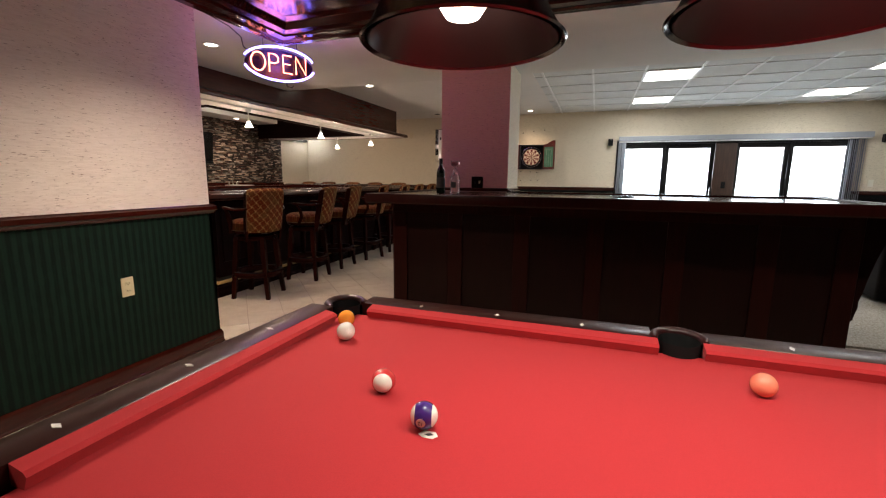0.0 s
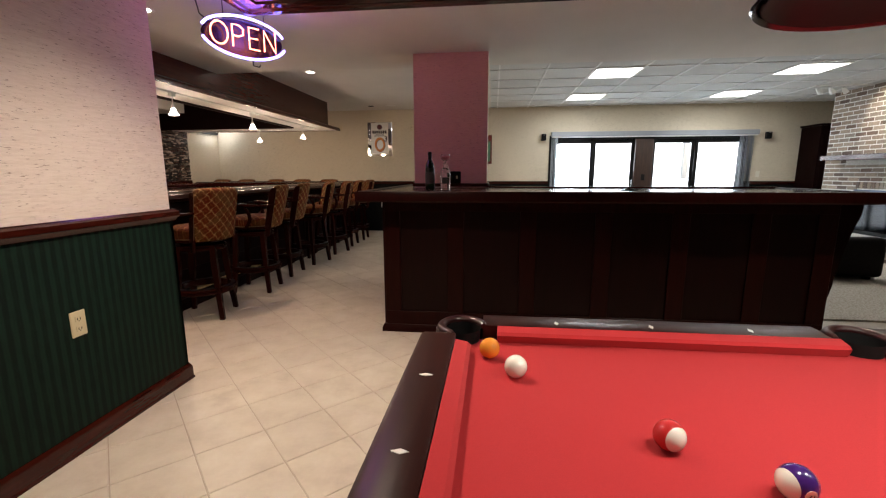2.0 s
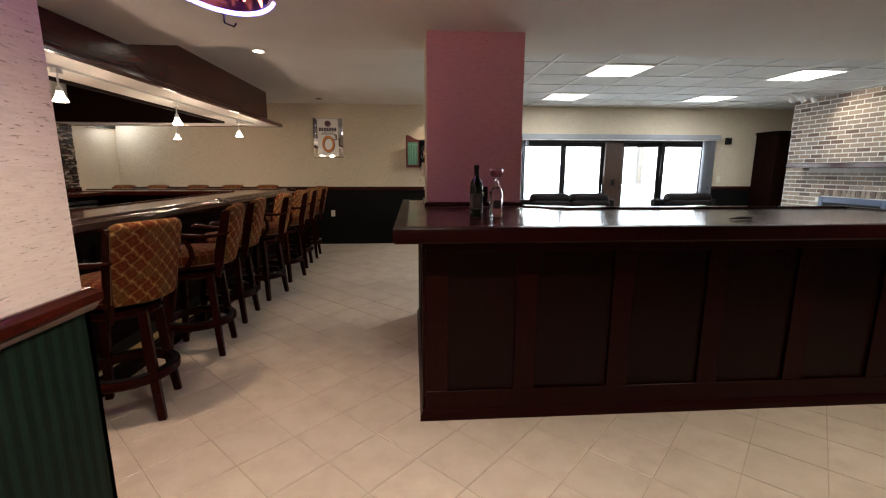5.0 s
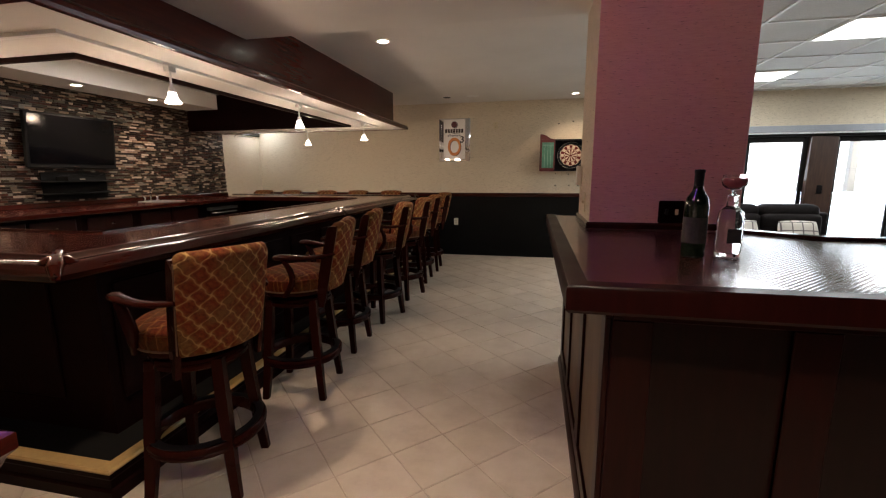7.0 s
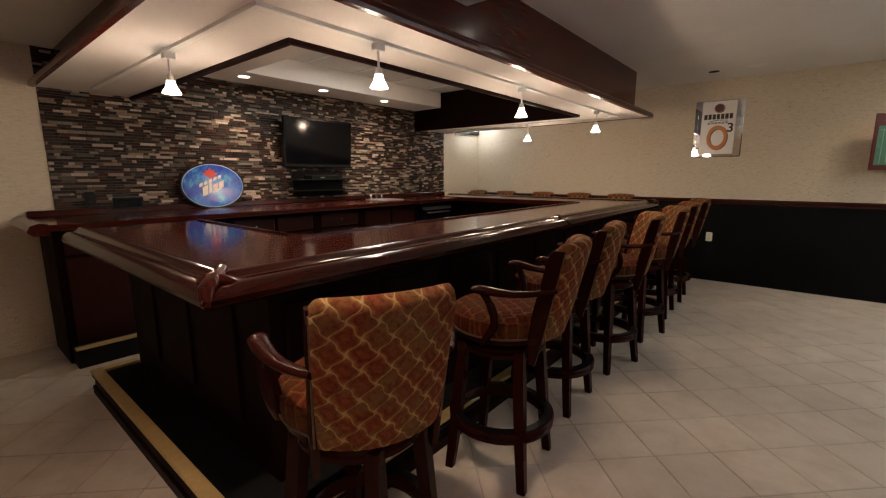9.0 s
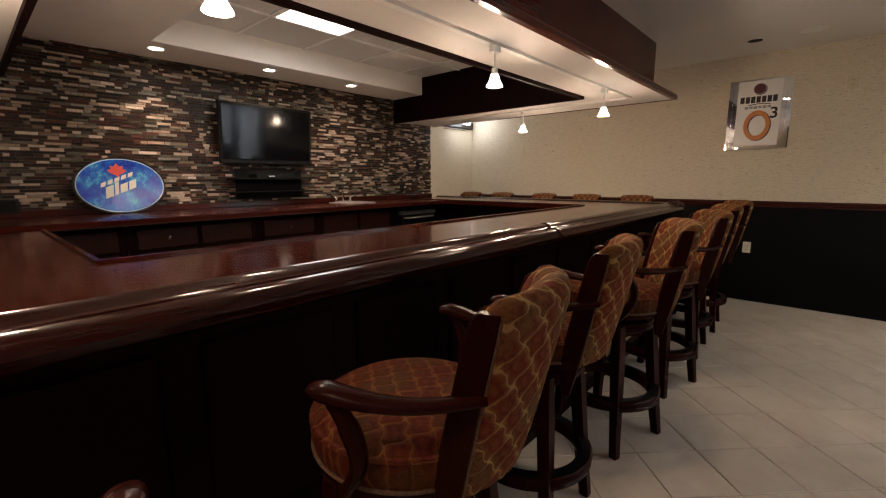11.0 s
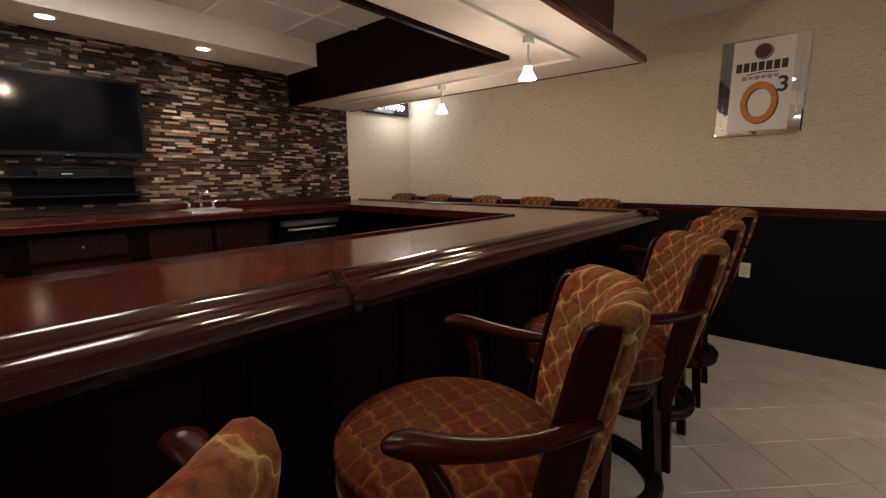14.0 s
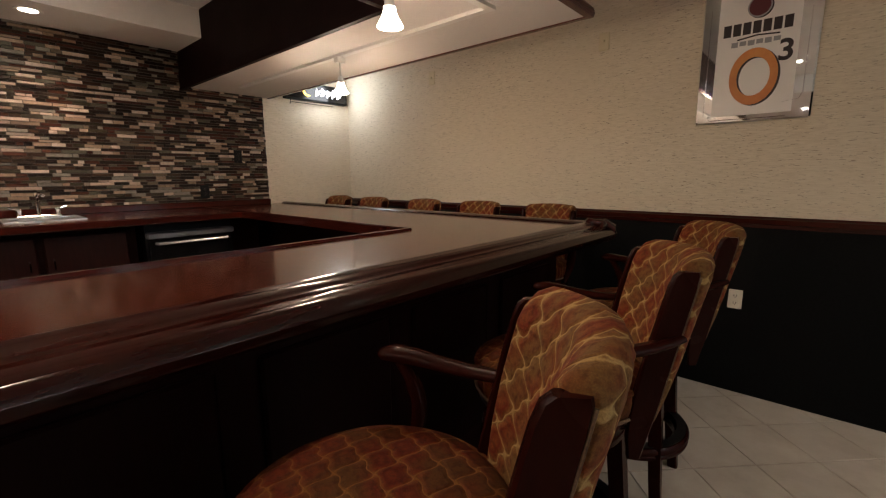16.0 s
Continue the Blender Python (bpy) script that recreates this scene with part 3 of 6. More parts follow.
def bar():
    bar_ = thing("bar_counter", "long U-shaped mahogany bar with a moulded rail and a foot ledge", "bar counter")
    ox, yn, yf = -2.77, 4.20, 9.55          # outer edge of the rail
    rx, rn, rf = ox - 0.13, yn + 0.13, yf - 0.13   # inner side of the rail
    ix, inn, inf = -3.44, 4.96, 8.68        # inner edge of the top
    lx = -4.80
    b = prism([(lx, rn), (rx, rn), (rx, rf), (MOS, rf), (MOS, inf), (ix, inf), (ix, inn), (lx, inn)], TOP - 0.04, TOP)
    part("bar_top", b, BARTOP, bar_, "polished red-brown bar top with a wavy grain")
    # moulded rail on the outer edge
    P = [(-0.005, TOP - 0.03), (-0.005, TOP + 0.004), (0.012, TOP + 0.013), (0.030, TOP + 0.016), (0.045, TOP + 0.010), (0.056, TOP - 0.004), (0.070, TOP - 0.012),
         (0.088, TOP - 0.010), (0.106, TOP - 0.016), (0.122, TOP - 0.032), (0.130, TOP - 0.052), (0.124, TOP - 0.072), (0.104, TOP - 0.088), (0.070, TOP - 0.094), (0.020, TOP - 0.090)]
    path = [(lx, rn), (rx, rn), (rx, rf), (MOS, rf)]
    part("bar_rail", sweep(P, path), RAILGLOSS, bar_, "rounded glossy mahogany arm rail", True)
    # carved blocks over the mitre of the near corner and the far corner
    for cx, cy, turn in ((rx + 0.045, rn - 0.045, -45), (rx + 0.045, rf + 0.045, 45)):
        b = tube([(-0.07, 0, TOP - 0.015), (-0.035, 0, TOP + 0.012), (0.0, 0, TOP + 0.004), (0.045, 0, TOP - 0.002), (0.085, 0, TOP - 0.022), (0.10, 0, TOP - 0.07)], [0.014, 0.024, 0.022, 0.030, 0.028, 0.016], 10)
        add(b, tube([(0.0, -0.06, TOP - 0.02), (0.03, -0.03, TOP + 0.0), (0.035, 0, TOP + 0.006), (0.03, 0.03, TOP + 0.0), (0.0, 0.06, TOP - 0.02)], [0.012, 0.019, 0.02, 0.019, 0.012], 10))
        bmesh.ops.transform(b, matrix=at(cx, cy, 0) @ Matrix.Rotation(math.radians(turn), 4, 'Z'), verts=b.verts)
        part("corner_block", b, MAHOGANY, bar_, "carved wooden corner block", True)
    # raised strap between two dark grooves over the joint of the rail, and the seam across the top
    def band(y0, y1, out, name, mat, label):
        Q = [(o + (out if o > 0 else 0), z + (out if z > TOP - 0.06 else -out)) for o, z in P]
        part(name, sweep(Q, [(rx, y0), (rx, y1)]), mat, bar_, label, True)
    band(6.832, 6.856, 0.0045, "joint_strap", RAILGLOSS, "raised glossy strap over the joint")
    band(6.824, 6.8315, 0.0015, "joint_groove", RUBBER, "dark joint groove")
    band(6.8565, 6.862, 0.0015, "joint_groove", RUBBER, "dark joint groove")
    part("top_seam", box(ix + 0.022, rx - 0.006, 6.8265, 6.8285, TOP - 0.001, TOP + 0.0002), RUBBER, bar_, "dark seam in the bar top")
    # thin lip along the inner edge
    b = sweep([(0, TOP - 0.045), (0.0, TOP + 0.010), (0.016, TOP + 0.010), (0.020, TOP + 0.004), (0.020, TOP - 0.045)], [(lx, inn - 0.002), (ix - 0.002, inn - 0.002), (ix - 0.002, inf + 0.002), (MOS, inf + 0.002)][::-1])
    part("inner_lip", b, MAHOGANY_Y, bar_, "narrow raised wooden lip", False)
    # body with upright panels
    fx, fn, ff = -2.96, 4.50, 9.24
    b = box(fx - 0.12, fx, fn, ff, 0.0, TOP - 0.05)
    box(lx + 0.04, fx - 0.12, fn, fn + 0.12, 0.0, TOP - 0.05, 0, b)
    box(MOS, fx - 0.12, ff - 0.12, ff, 0.0, TOP - 0.05, 0, b)
    part("bar_body", b, DARKWOOD, bar_, "dark panelled bar front")
    y = fn + 0.06
    while y < ff - 0.4:
        part("bar_panel", box(fx, fx + 0.014, y, y + 0.42, 0.30, 0.90, 0.010), DARKWOOD, bar_)
        y += 0.52
    x = lx + 0.10
    while x < fx - 0.4:
        part("bar_panel", box(x, x + 0.42, fn - 0.014, fn, 0.30, 0.90, 0.010), DARKWOOD, bar_)
        x += 0.52
    # foot ledge with a pale nosing
    px, pn = -2.73, 4.26
    b = box(fx, px - 0.02, pn + 0.02, ff + 0.16, 0, 0.14)
    box(lx - 0.02, fx, pn + 0.02, fn, 0, 0.14, 0, b)
    part("foot_ledge", b, RUBBER, bar_, "black foot ledge")
    P = [(-0.02, 0.0), (0.012, 0.0), (0.012, 0.05), (0.0, 0.06), (0.0, 0.10), (0.010, 0.115), (0.010, 0.138), (-0.02, 0.138)]
    ledge = [(lx - 0.02, fn), (lx - 0.02, pn), (px, pn), (px, ff + 0.16)]
    part("ledge_face", sweep(P, ledge), DARKWOOD, bar_, "dark moulded skirting of the ledge")
    part("ledge_nosing", sweep([(-0.045, 0.139), (0.014, 0.139), (0.016, 0.148), (0.010, 0.158), (-0.045, 0.158)], ledge), BRASS, bar_, "pale golden nosing strip", True)
    return bar_


bar()


CABINETFRONT = wood("cabinet_front", (0.011, 0.002, 0.0014), (0.032, 0.0048, 0.0032), 0.4, 0.0, (9, 9, 0.8), shine=0.2)


def back_bar():
    c = thing("back_bar_top", "dark mahogany worktop along the stone wall", "worktop")
    b = box(MOS, -5.24, 4.20, 8.68, 1.025, 1.07, 0.006)
    part("worktop", b, MAHOGANY_Y, c)
    part("upstand", box(MOS, MOS + 0.035, 4.20, 9.29, 1.07, 1.12, 0.004), MAHOGANY_Y, c)
    part("worktop_end", sweep([(-0.01, 1.0), (-0.01, 1.075), (0.03, 1.085), (0.08, 1.07), (0.10, 1.03), (0.07, 1.0)], [(MOS, 4.20), (-5.24, 4.20)]), MAHOGANY_X, c, "rounded rail at the end of the worktop", True)
    # cabinet units
    units = [(4.25, 5.47, 1), (5.47, 6.43, 2), (6.43, 7.05, 1), (7.05, 8.04, 0), (8.66, 8.90, 0)]
    for y0, y1, drawers in units:
        u = thing("cabinet_unit", "dark mahogany base cabinet under the worktop", "cabinet", "cabinets along the stone wall")
        part("body", box(MOS + 0.01, -5.502, y0 + 0.002, y1 - 0.002, 0.0, 1.025), DARKWOOD, u)
        if y1 - y0 < 0.4: continue
        n = max(drawers, 1) if drawers else 2
        w = (y1 - y0 - 0.08) / n
        for i in range(n):
            a, e = y0 + 0.04 + i * w + 0.015, y0 + 0.04 + (i + 1) * w - 0.015
            if drawers:
                d = part("drawer", box(-5.50, -5.482, a, e, 0.82, 0.975, 0.009), CABINETFRONT, u)
                part("knob", lathe([(0, 0.03), (0.009, 0.028), (0.013, 0.02), (0.006, 0.01), (0.005, 0.0)], 12, None, at(-5.482, (a + e) / 2, 0.895) @ Matrix.Rotation(math.radians(90), 4, 'Y')), CHROME, d, "small chrome knob", True)
            k = part("door", box(-5.50, -5.482, a, e, 0.12, 0.795 if drawers else 0.975, 0.009), CABINETFRONT, u)
            kz = 0.745 if drawers else 0.80
            side = e - 0.04 if i % 2 == 0 else a + 0.04
            part("handle", tube([(-5.482, side, kz - 0.035), (-5.462, side, kz - 0.025), (-5.462, side, kz + 0.025), (-5.482, side, kz + 0.035)], 0.005, 8), CHROME, k, "small chrome pull", True)
    part("foot_ledge", box(-5.50, -5.34, 4.27, 5.30, 0.0, 0.139), RUBBER, c, "black foot ledge")
    part("ledge_nosing", box(-5.385, -5.325, 4.265, 5.30, 0.140, 0.158, 0.004), BRASS, c, "pale golden nosing strip")
    # ice maker
    f = thing("undercounter_fridge", "black undercounter fridge with a steel trim and bar handle", "fridge")
    part("body", box(MOS + 0.05, -5.42, 8.07, 8.64, 0.02, 1.01), BLACK, f)
    d = part("door", box(-5.42, -5.37, 8.08, 8.63, 0.08, 0.91, 0.006), BLACKGLOSS, f)
    part("trim", box(-5.425, -5.355, 8.07, 8.64, 0.915, 0.955, 0.008), STEEL, f, "brushed steel strip")
    part("handle", tube([(-5.37, 8.12, 0.88), (-5.34, 8.13, 0.88), (-5.34, 8.58, 0.88), (-5.37, 8.59, 0.88)], 0.009, 8), STEEL, d, "", True)


back_bar()

# stone wall of thin strips
def ledger_wall():
    w = structure("wall_ledger_stone", box(MOS - 0.01, MOS + 0.004, 4.37, 9.29, 1.07, 2.375), GROUTDARK, "wall of thin split stone strips in browns, tans and greys", "wall")
    r = random.Random(3)
    verts, faces = [], []
    z = 1.121
    while z < 2.365:
        h = r.choice((0.017, 0.020, 0.024, 0.026))
        y = 4.37 - r.random() * 0.08
        while y < 9.29:
            l = r.choice((0.035, 0.05, 0.07, 0.10, 0.13)) * r.uniform(0.85, 1.15)
            a, e = max(y, 4.37), min(y + l, 9.29)
            if e - a > 0.012:
                d = MOS + r.uniform(0.007, 0.022)
                t0, t1 = z + 0.0008, min(z + h - 0.0012, 2.373)
                V = [(MOS, a + 0.0008, t0), (MOS, e - 0.0008, t0), (MOS, e - 0.0008, t1), (MOS, a + 0.0008, t1)]
                V += [(d, a + 0.002, t0 + 0.001), (d, e - 0.002, t0 + 0.001), (d - r.uniform(0, 0.004), e - 0.002, t1 - 0.001), (d - r.uniform(0, 0.004), a + 0.002, t1 - 0.001)]
                F = [(4, 5, 6, 7), (0, 1, 5, 4), (1, 2, 6, 5), (2, 3, 7, 6), (3, 0, 4, 7)]
                if 7.50 < a < 7.90:
                    me = bpy.data.meshes.new("stone_strip")
                    me.from_pydata(V, [], F)
                    me.materials.append(SLATEPIECE)
                    new("stone_strip", me).parent = w
                else:
                    n = len(verts)
                    verts += V
                    faces += [tuple(n + i for i in q) for q in F]
            y += l
        z += h
    me = bpy.data.meshes.new("stone_strips")
    me.from_pydata(verts, [], faces)
    me.materials.append(SLATE)
    ob = new("stone_strips", me)
    ob.parent = w
    tagged(ob, kind="stuff")


# ------------------------------------------------------------------ canopy over the bar
def canopy():
    c = thing("bar_canopy", "mahogany canopy over the bar with a white plaster underside", "canopy")
    ox, yn, yf = -2.88, 4.33, 9.37
    lx = MOS + 0.002
    fx, fn, ff = ox - 0.17, yn + 0.17, yf - 0.17
    ix, inn, inf = -3.47, 4.97, 8.62
    z0 = 2.045
    # underside
    b = prism([(lx, yn + 0.02), (ox - 0.02, yn + 0.02), (ox - 0.02, yf - 0.02), (lx, yf - 0.02), (lx, inf), (ix, inf), (ix, inn), (lx, inn)], z0 + 0.024, z0 + 0.06)
    part("underside", b, PLASTER, c, "white textured plaster underside")
    out = [(lx, yn), (ox, yn), (ox, yf), (lx, yf)]
    part("lip", sweep([(-0.03, z0 + 0.018), (0.0, z0 + 0.020), (0.004, z0 + 0.038), (0.0, z0 + 0.06), (-0.012, z0 + 0.075), (-0.20, z0 + 0.085), (-0.20, z0 + 0.055), (-0.03, z0 + 0.045)], out), FASCIA, c, "projecting mahogany lip")
    fas = [(lx, fn), (fx, fn), (fx, STEP), ]
    P = lambda top: [(-0.02, z0 + 0.06), (0.0, z0 + 0.06), (0.0, top), (-0.02, top)]
    part("fascia", sweep(P(LOW + 0.004), fas), FASCIA, c, "tall mahogany fascia board")
    part("fascia", sweep(P(HIGH + 0.004), [(fx, STEP), (fx, ff), (lx, ff)]), FASCIA, c, "tall mahogany fascia board")
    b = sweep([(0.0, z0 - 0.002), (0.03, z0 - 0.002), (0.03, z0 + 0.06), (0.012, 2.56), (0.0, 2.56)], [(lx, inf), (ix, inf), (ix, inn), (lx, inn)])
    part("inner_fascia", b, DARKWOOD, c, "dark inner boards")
    return c


canopy()


def track_lights():
    tr = thing("light_track", "white ceiling track under the canopy", "light track")
    b = sweep([(-0.018, 2.072), (-0.018, 2.052), (0.018, 2.052), (0.018, 2.072)], [(-5.75, 4.66), (-3.17, 4.66), (-3.17, 8.93), (-5.68, 8.93)])
    part("track", b, WHITEMETAL, tr)
    first = None
    for x, y in ((-4.16, 4.66), (-3.17, 5.29), (-3.17, 6.76), (-3.17, 8.33), (-4.30, 8.93)):
        p = thing("pendant_lamp", "small white track pendant with a lit frosted bell shade", "pendant lamp", "pendants on the track", at(x, y, 0))
        part("adapter", box(-0.02, 0.02, -0.03, 0.03, 2.018, 2.052, 0.004), WHITEMETAL, p)
        part("stem", tube([(0, 0, 2.020), (0, 0, 1.925)], 0.006, 8), WHITEMETAL, p)
        part("socket", lathe([(0.0, 1.940), (0.016, 1.937), (0.018, 1.910), (0.024, 1.903), (0.0, 1.900)], 14), WHITEMETAL, p, "", True)
        part("shade", lathe([(0.020, 1.907), (0.024, 1.885), (0.030, 1.870), (0.042, 1.850), (0.047, 1.840), (0.045, 1.839), (0.040, 1.849), (0.028, 1.868), (0.022, 1.885), (0.018, 1.905)], 20), LITGLASS, p, "frosted glass bell", True)
        part("bulb", lathe([(0, 1.897), (0.012, 1.890), (0.026, 1.863), (0.028, 1.853), (0.0, 1.847)], 14), LITBULB, p, "", True)
        lamp("pendant_light", 'POINT', (x, y, 1.805), (x, y, 0), 13.2, WARM, size=0.045)


track_lights()


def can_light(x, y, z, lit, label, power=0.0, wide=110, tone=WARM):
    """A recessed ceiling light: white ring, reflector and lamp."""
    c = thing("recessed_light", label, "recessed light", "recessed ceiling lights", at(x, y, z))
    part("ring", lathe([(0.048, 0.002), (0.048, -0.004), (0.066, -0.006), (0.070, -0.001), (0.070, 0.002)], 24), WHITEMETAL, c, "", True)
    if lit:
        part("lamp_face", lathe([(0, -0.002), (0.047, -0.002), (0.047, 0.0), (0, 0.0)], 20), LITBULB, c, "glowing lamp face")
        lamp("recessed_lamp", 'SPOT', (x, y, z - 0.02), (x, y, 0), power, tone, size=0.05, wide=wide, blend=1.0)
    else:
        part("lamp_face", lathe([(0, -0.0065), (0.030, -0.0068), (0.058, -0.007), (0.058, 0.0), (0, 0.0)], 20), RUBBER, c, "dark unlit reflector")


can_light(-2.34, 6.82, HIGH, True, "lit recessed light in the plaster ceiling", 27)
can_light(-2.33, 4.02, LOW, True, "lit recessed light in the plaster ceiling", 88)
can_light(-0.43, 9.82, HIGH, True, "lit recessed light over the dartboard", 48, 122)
# next three are added, unseen fill lights that brighten stub wall, floor and island
can_light(-0.75, 0.35, 2.35, True, "added unseen recessed light in the wooden coffer", 46, 150, (1.0, 0.83, 0.66))
can_light(-0.72, 2.80, 2.35, True, "added unseen recessed light in the wooden coffer", 210, 132, (1.0, 0.83, 0.66))
can_light(1.9, 3.35, 2.35, True, "added unseen recessed light in the wooden coffer", 110, 110, (1.0, 0.83, 0.66))
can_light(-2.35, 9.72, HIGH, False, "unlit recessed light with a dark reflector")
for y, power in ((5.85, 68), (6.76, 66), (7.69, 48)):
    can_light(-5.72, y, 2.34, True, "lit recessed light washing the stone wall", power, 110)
ledger_wall()

# ------------------------------------------------------------------ bar stools
def eased(points, k=4):
    """A finer path through the points, rounded between them."""
    P = [Vector(p) for p in points]
    out = []
    for i in range(len(P) - 1):
        a, b, c, d = P[max(i - 1, 0)], P[i], P[i + 1], P[min(i + 2, len(P) - 1)]
        for n in range(k):
            t = n / k
            out.append(0.5 * (2 * b + (c - a) * t + (2 * a - 5 * b + 4 * c - d) * t * t + (3 * b - a - 3 * c + d) * t ** 3))
    return out + [P[-1]]


def stool_master():
    s = thing("bar_stool", "swivel bar stool in dark wood with patterned rust and gold upholstery", "bar stool", "stools along the bar")
    for sx in (-1, 1):
        for sy in (-1, 1):
            P = [(sx * 0.135, sy * 0.135, 0.64), (sx * 0.147, sy * 0.147, 0.45), (sx * 0.168, sy * 0.168, 0.15), (sx * 0.183, sy * 0.183, 0.0)]
            b = bmesh.new()
            rings = []
            for (x, y, z), w in zip(P, (0.023, 0.024, 0.022, 0.020)):
                rings.append([b.verts.new((x + i * w, y + j * w, z)) for i, j in ((-1, -1), (1, -1), (1, 1), (-1, 1))])
            for A, B in zip(rings, rings[1:]):
                for k in range(4): b.faces.new((A[k], A[(k + 1) % 4], B[(k + 1) % 4], B[k]))
            b.faces.new(rings[0]); b.faces.new(rings[-1][::-1])
            bmesh.ops.bevel(b, geom=[e for e in b.edges if abs(e.verts[0].co.z - e.verts[1].co.z) > 0.05], offset=0.005, segments=1, affect='EDGES')
            part("leg", b, STOOLWOOD, s)
    b = lathe([(0.198, 0.226), (0.240, 0.224), (0.250, 0.230), (0.252, 0.240), (0.247, 0.246), (0.247, 0.250), (0.254, 0.256), (0.253, 0.268), (0.246, 0.276), (0.204, 0.278), (0.196, 0.268), (0.194, 0.240), (0.198, 0.226)], 40)
    part("foot_ring", b, STOOLWOOD, s, "round wooden foot ring", True)
    part("ring_cap", lathe([(0.208, 0.278), (0.240, 0.277), (0.242, 0.281), (0.206, 0.282), (0.208, 0.278)], 40), BLACK, s, "dark worn strip on the foot ring", True)
    part("base_frame", lathe([(0, 0.60), (0.19, 0.60), (0.198, 0.606), (0.198, 0.622), (0.192, 0.628), (0.200, 0.634), (0.198, 0.648), (0.185, 0.655), (0, 0.655)], 36), STOOLWOOD, s, "", True)
    part("swivel", lathe([(0.0, 0.655), (0.12, 0.655), (0.12, 0.675), (0.0, 0.675)], 20), BLACK, s, "black swivel plate")
    part("seat_frame", lathe([(0, 0.675), (0.222, 0.675), (0.234, 0.683), (0.236, 0.697), (0.230, 0.705), (0, 0.705)], 36), STOOLWOOD, s, "", True)
    prof = [(0, 0.705), (0.228, 0.705), (0.238, 0.712), (0.243, 0.730), (0.245, 0.755), (0.242, 0.772), (0.247, 0.777), (0.243, 0.783), (0.234, 0.784), (0.222, 0.797), (0.19, 0.809), (0.13, 0.817), (0.06, 0.820), (0, 0.821)]
    seat = part("seat", lathe(prof, 44), SHADEDSEATCLOTH, s, "round padded seat in rust lattice cloth", True)
    part("welt", lathe([(0.238, 0.709), (0.243, 0.706), (0.246, 0.710), (0.243, 0.715), (0.238, 0.714), (0.238, 0.709)], 44), WELT, seat, "corded seam round the seat", True)
    # backrest: hollowed, leaning back; its front lies between two flat posts, its back covers them; front is -x
    def lean(z): return 0.258 + 0.205 * (z - 0.70)
    b = bmesh.new()
    NV, cols = 32, []
    loop = [(-0.030, 0.0, 0.158), (-0.040, 0.07, 0.158), (-0.046, 0.15, 0.159), (-0.048, 0.24, 0.160), (-0.047, 0.32, 0.161), (-0.043, 0.365, 0.163), (-0.034, 0.398, 0.170), (-0.016, 0.420, 0.177), (0.006, 0.428, 0.180), (0.026, 0.420, 0.182), (0.038, 0.400, 0.183), (0.041, 0.370, 0.183),
            (0.038, 0.30, 0.182), (0.036, 0.22, 0.180), (0.034, 0.14, 0.177), (0.031, 0.06, 0.173), (0.024, -0.02, 0.168), (0.006, -0.035, 0.162), (-0.016, -0.028, 0.158)]
    for i in range(NV + 1):
        v = math.sin(math.pi / 2 * (-1 + 2 * i / NV))
        k = max(0, (abs(v) - 0.88) / 0.12)
        edge = 0.42 + 0.58 * math.sqrt(max(0, 1 - k * k))
        ring = []
        for x, z, w in loop:
            zz = 0.725 + 0.935 * z - (0.020 * k * k if z > 0.38 else 0) + (0.008 * (1 - v * v) if z > 0.3 else 0)
            puff = 0.0014 * math.sin(31 * v * w / 0.18 + 2.0 * z) * math.sin(58 * z)
            ring.append(b.verts.new((lean(zz) + (x + (puff if x > 0 else -puff)) * (edge if x < 0 else 0.5 + 0.5 * edge) - 0.060 * v * v, v * w, zz)))
        cols.append(ring)
    m = len(loop)
    for A, B in zip(cols, cols[1:]):
        for j in range(m): b.faces.new((A[j], B[j], B[(j + 1) % m], A[(j + 1) % m]))
    b.faces.new(cols[0]); b.faces.new(cols[-1][::-1])
    back = part("backrest", b, BACKCLOTH, s, "curved padded back in lattice-patterned cloth", True)
    back.data.set_sharp_from_angle(angle=math.radians(85))
    for sy in (-1, 1):
        seam = [(lean(z) + 0.020 - 0.060, sy * (0.182 + 0.02 * (z - 1.0)), z) for z in (0.71, 0.80, 0.90, 1.0, 1.06, 1.085)]
        part("piping", tube(eased(seam, 2), 0.0032, 6), WELT, back, "corded seam beside the post", True)
        b = bmesh.new()
        rings = []
        for z, w0, w1 in ((0.60, 0.018, 0.014), (0.66, 0.036, 0.016), (0.72, 0.046, 0.018), (0.80, 0.050, 0.018), (0.90, 0.050, 0.018), (1.00, 0.047, 0.018), (1.06, 0.045, 0.018), (1.088, 0.040, 0.016), (1.098, 0.030, 0.012)):
            y0 = sy * (0.162 + 0.012 * (z - 0.7))
            c = lean(z) - 0.058
            rings.append([b.verts.new((c + p, y0 + sy * q, z)) for p, q in ((-w0 + 0.004, 0.0), (-w0, 0.004), (-w0, 0.016), (-w0 + 0.005, 0.021), (w1 - 0.004, 0.021), (w1, 0.016), (w1, 0.0))])
        for A, B in zip(rings, rings[1:]):
            for q in range(7): b.faces.new((A[q], A[(q + 1) % 7], B[(q + 1) % 7], B[q]))
        b.faces.new(rings[0]); b.faces.new(rings[-1][::-1])
        part("back_post", b, STOOLWOOD, s, "flat wooden back post", True)
        P = eased([(0.268, sy * 0.176, 0.932), (0.225, sy * 0.200, 0.926), (0.155, sy * 0.234, 0.920), (0.085, sy * 0.260, 0.922), (0.025, sy * 0.276, 0.929), (-0.020, sy * 0.282, 0.934), (-0.050, sy * 0.280, 0.932), (-0.060, sy * 0.278, 0.930)], 3)
        R = [0.017, 0.019, 0.022, 0.025, 0.029, 0.031, 0.022, 0.006]
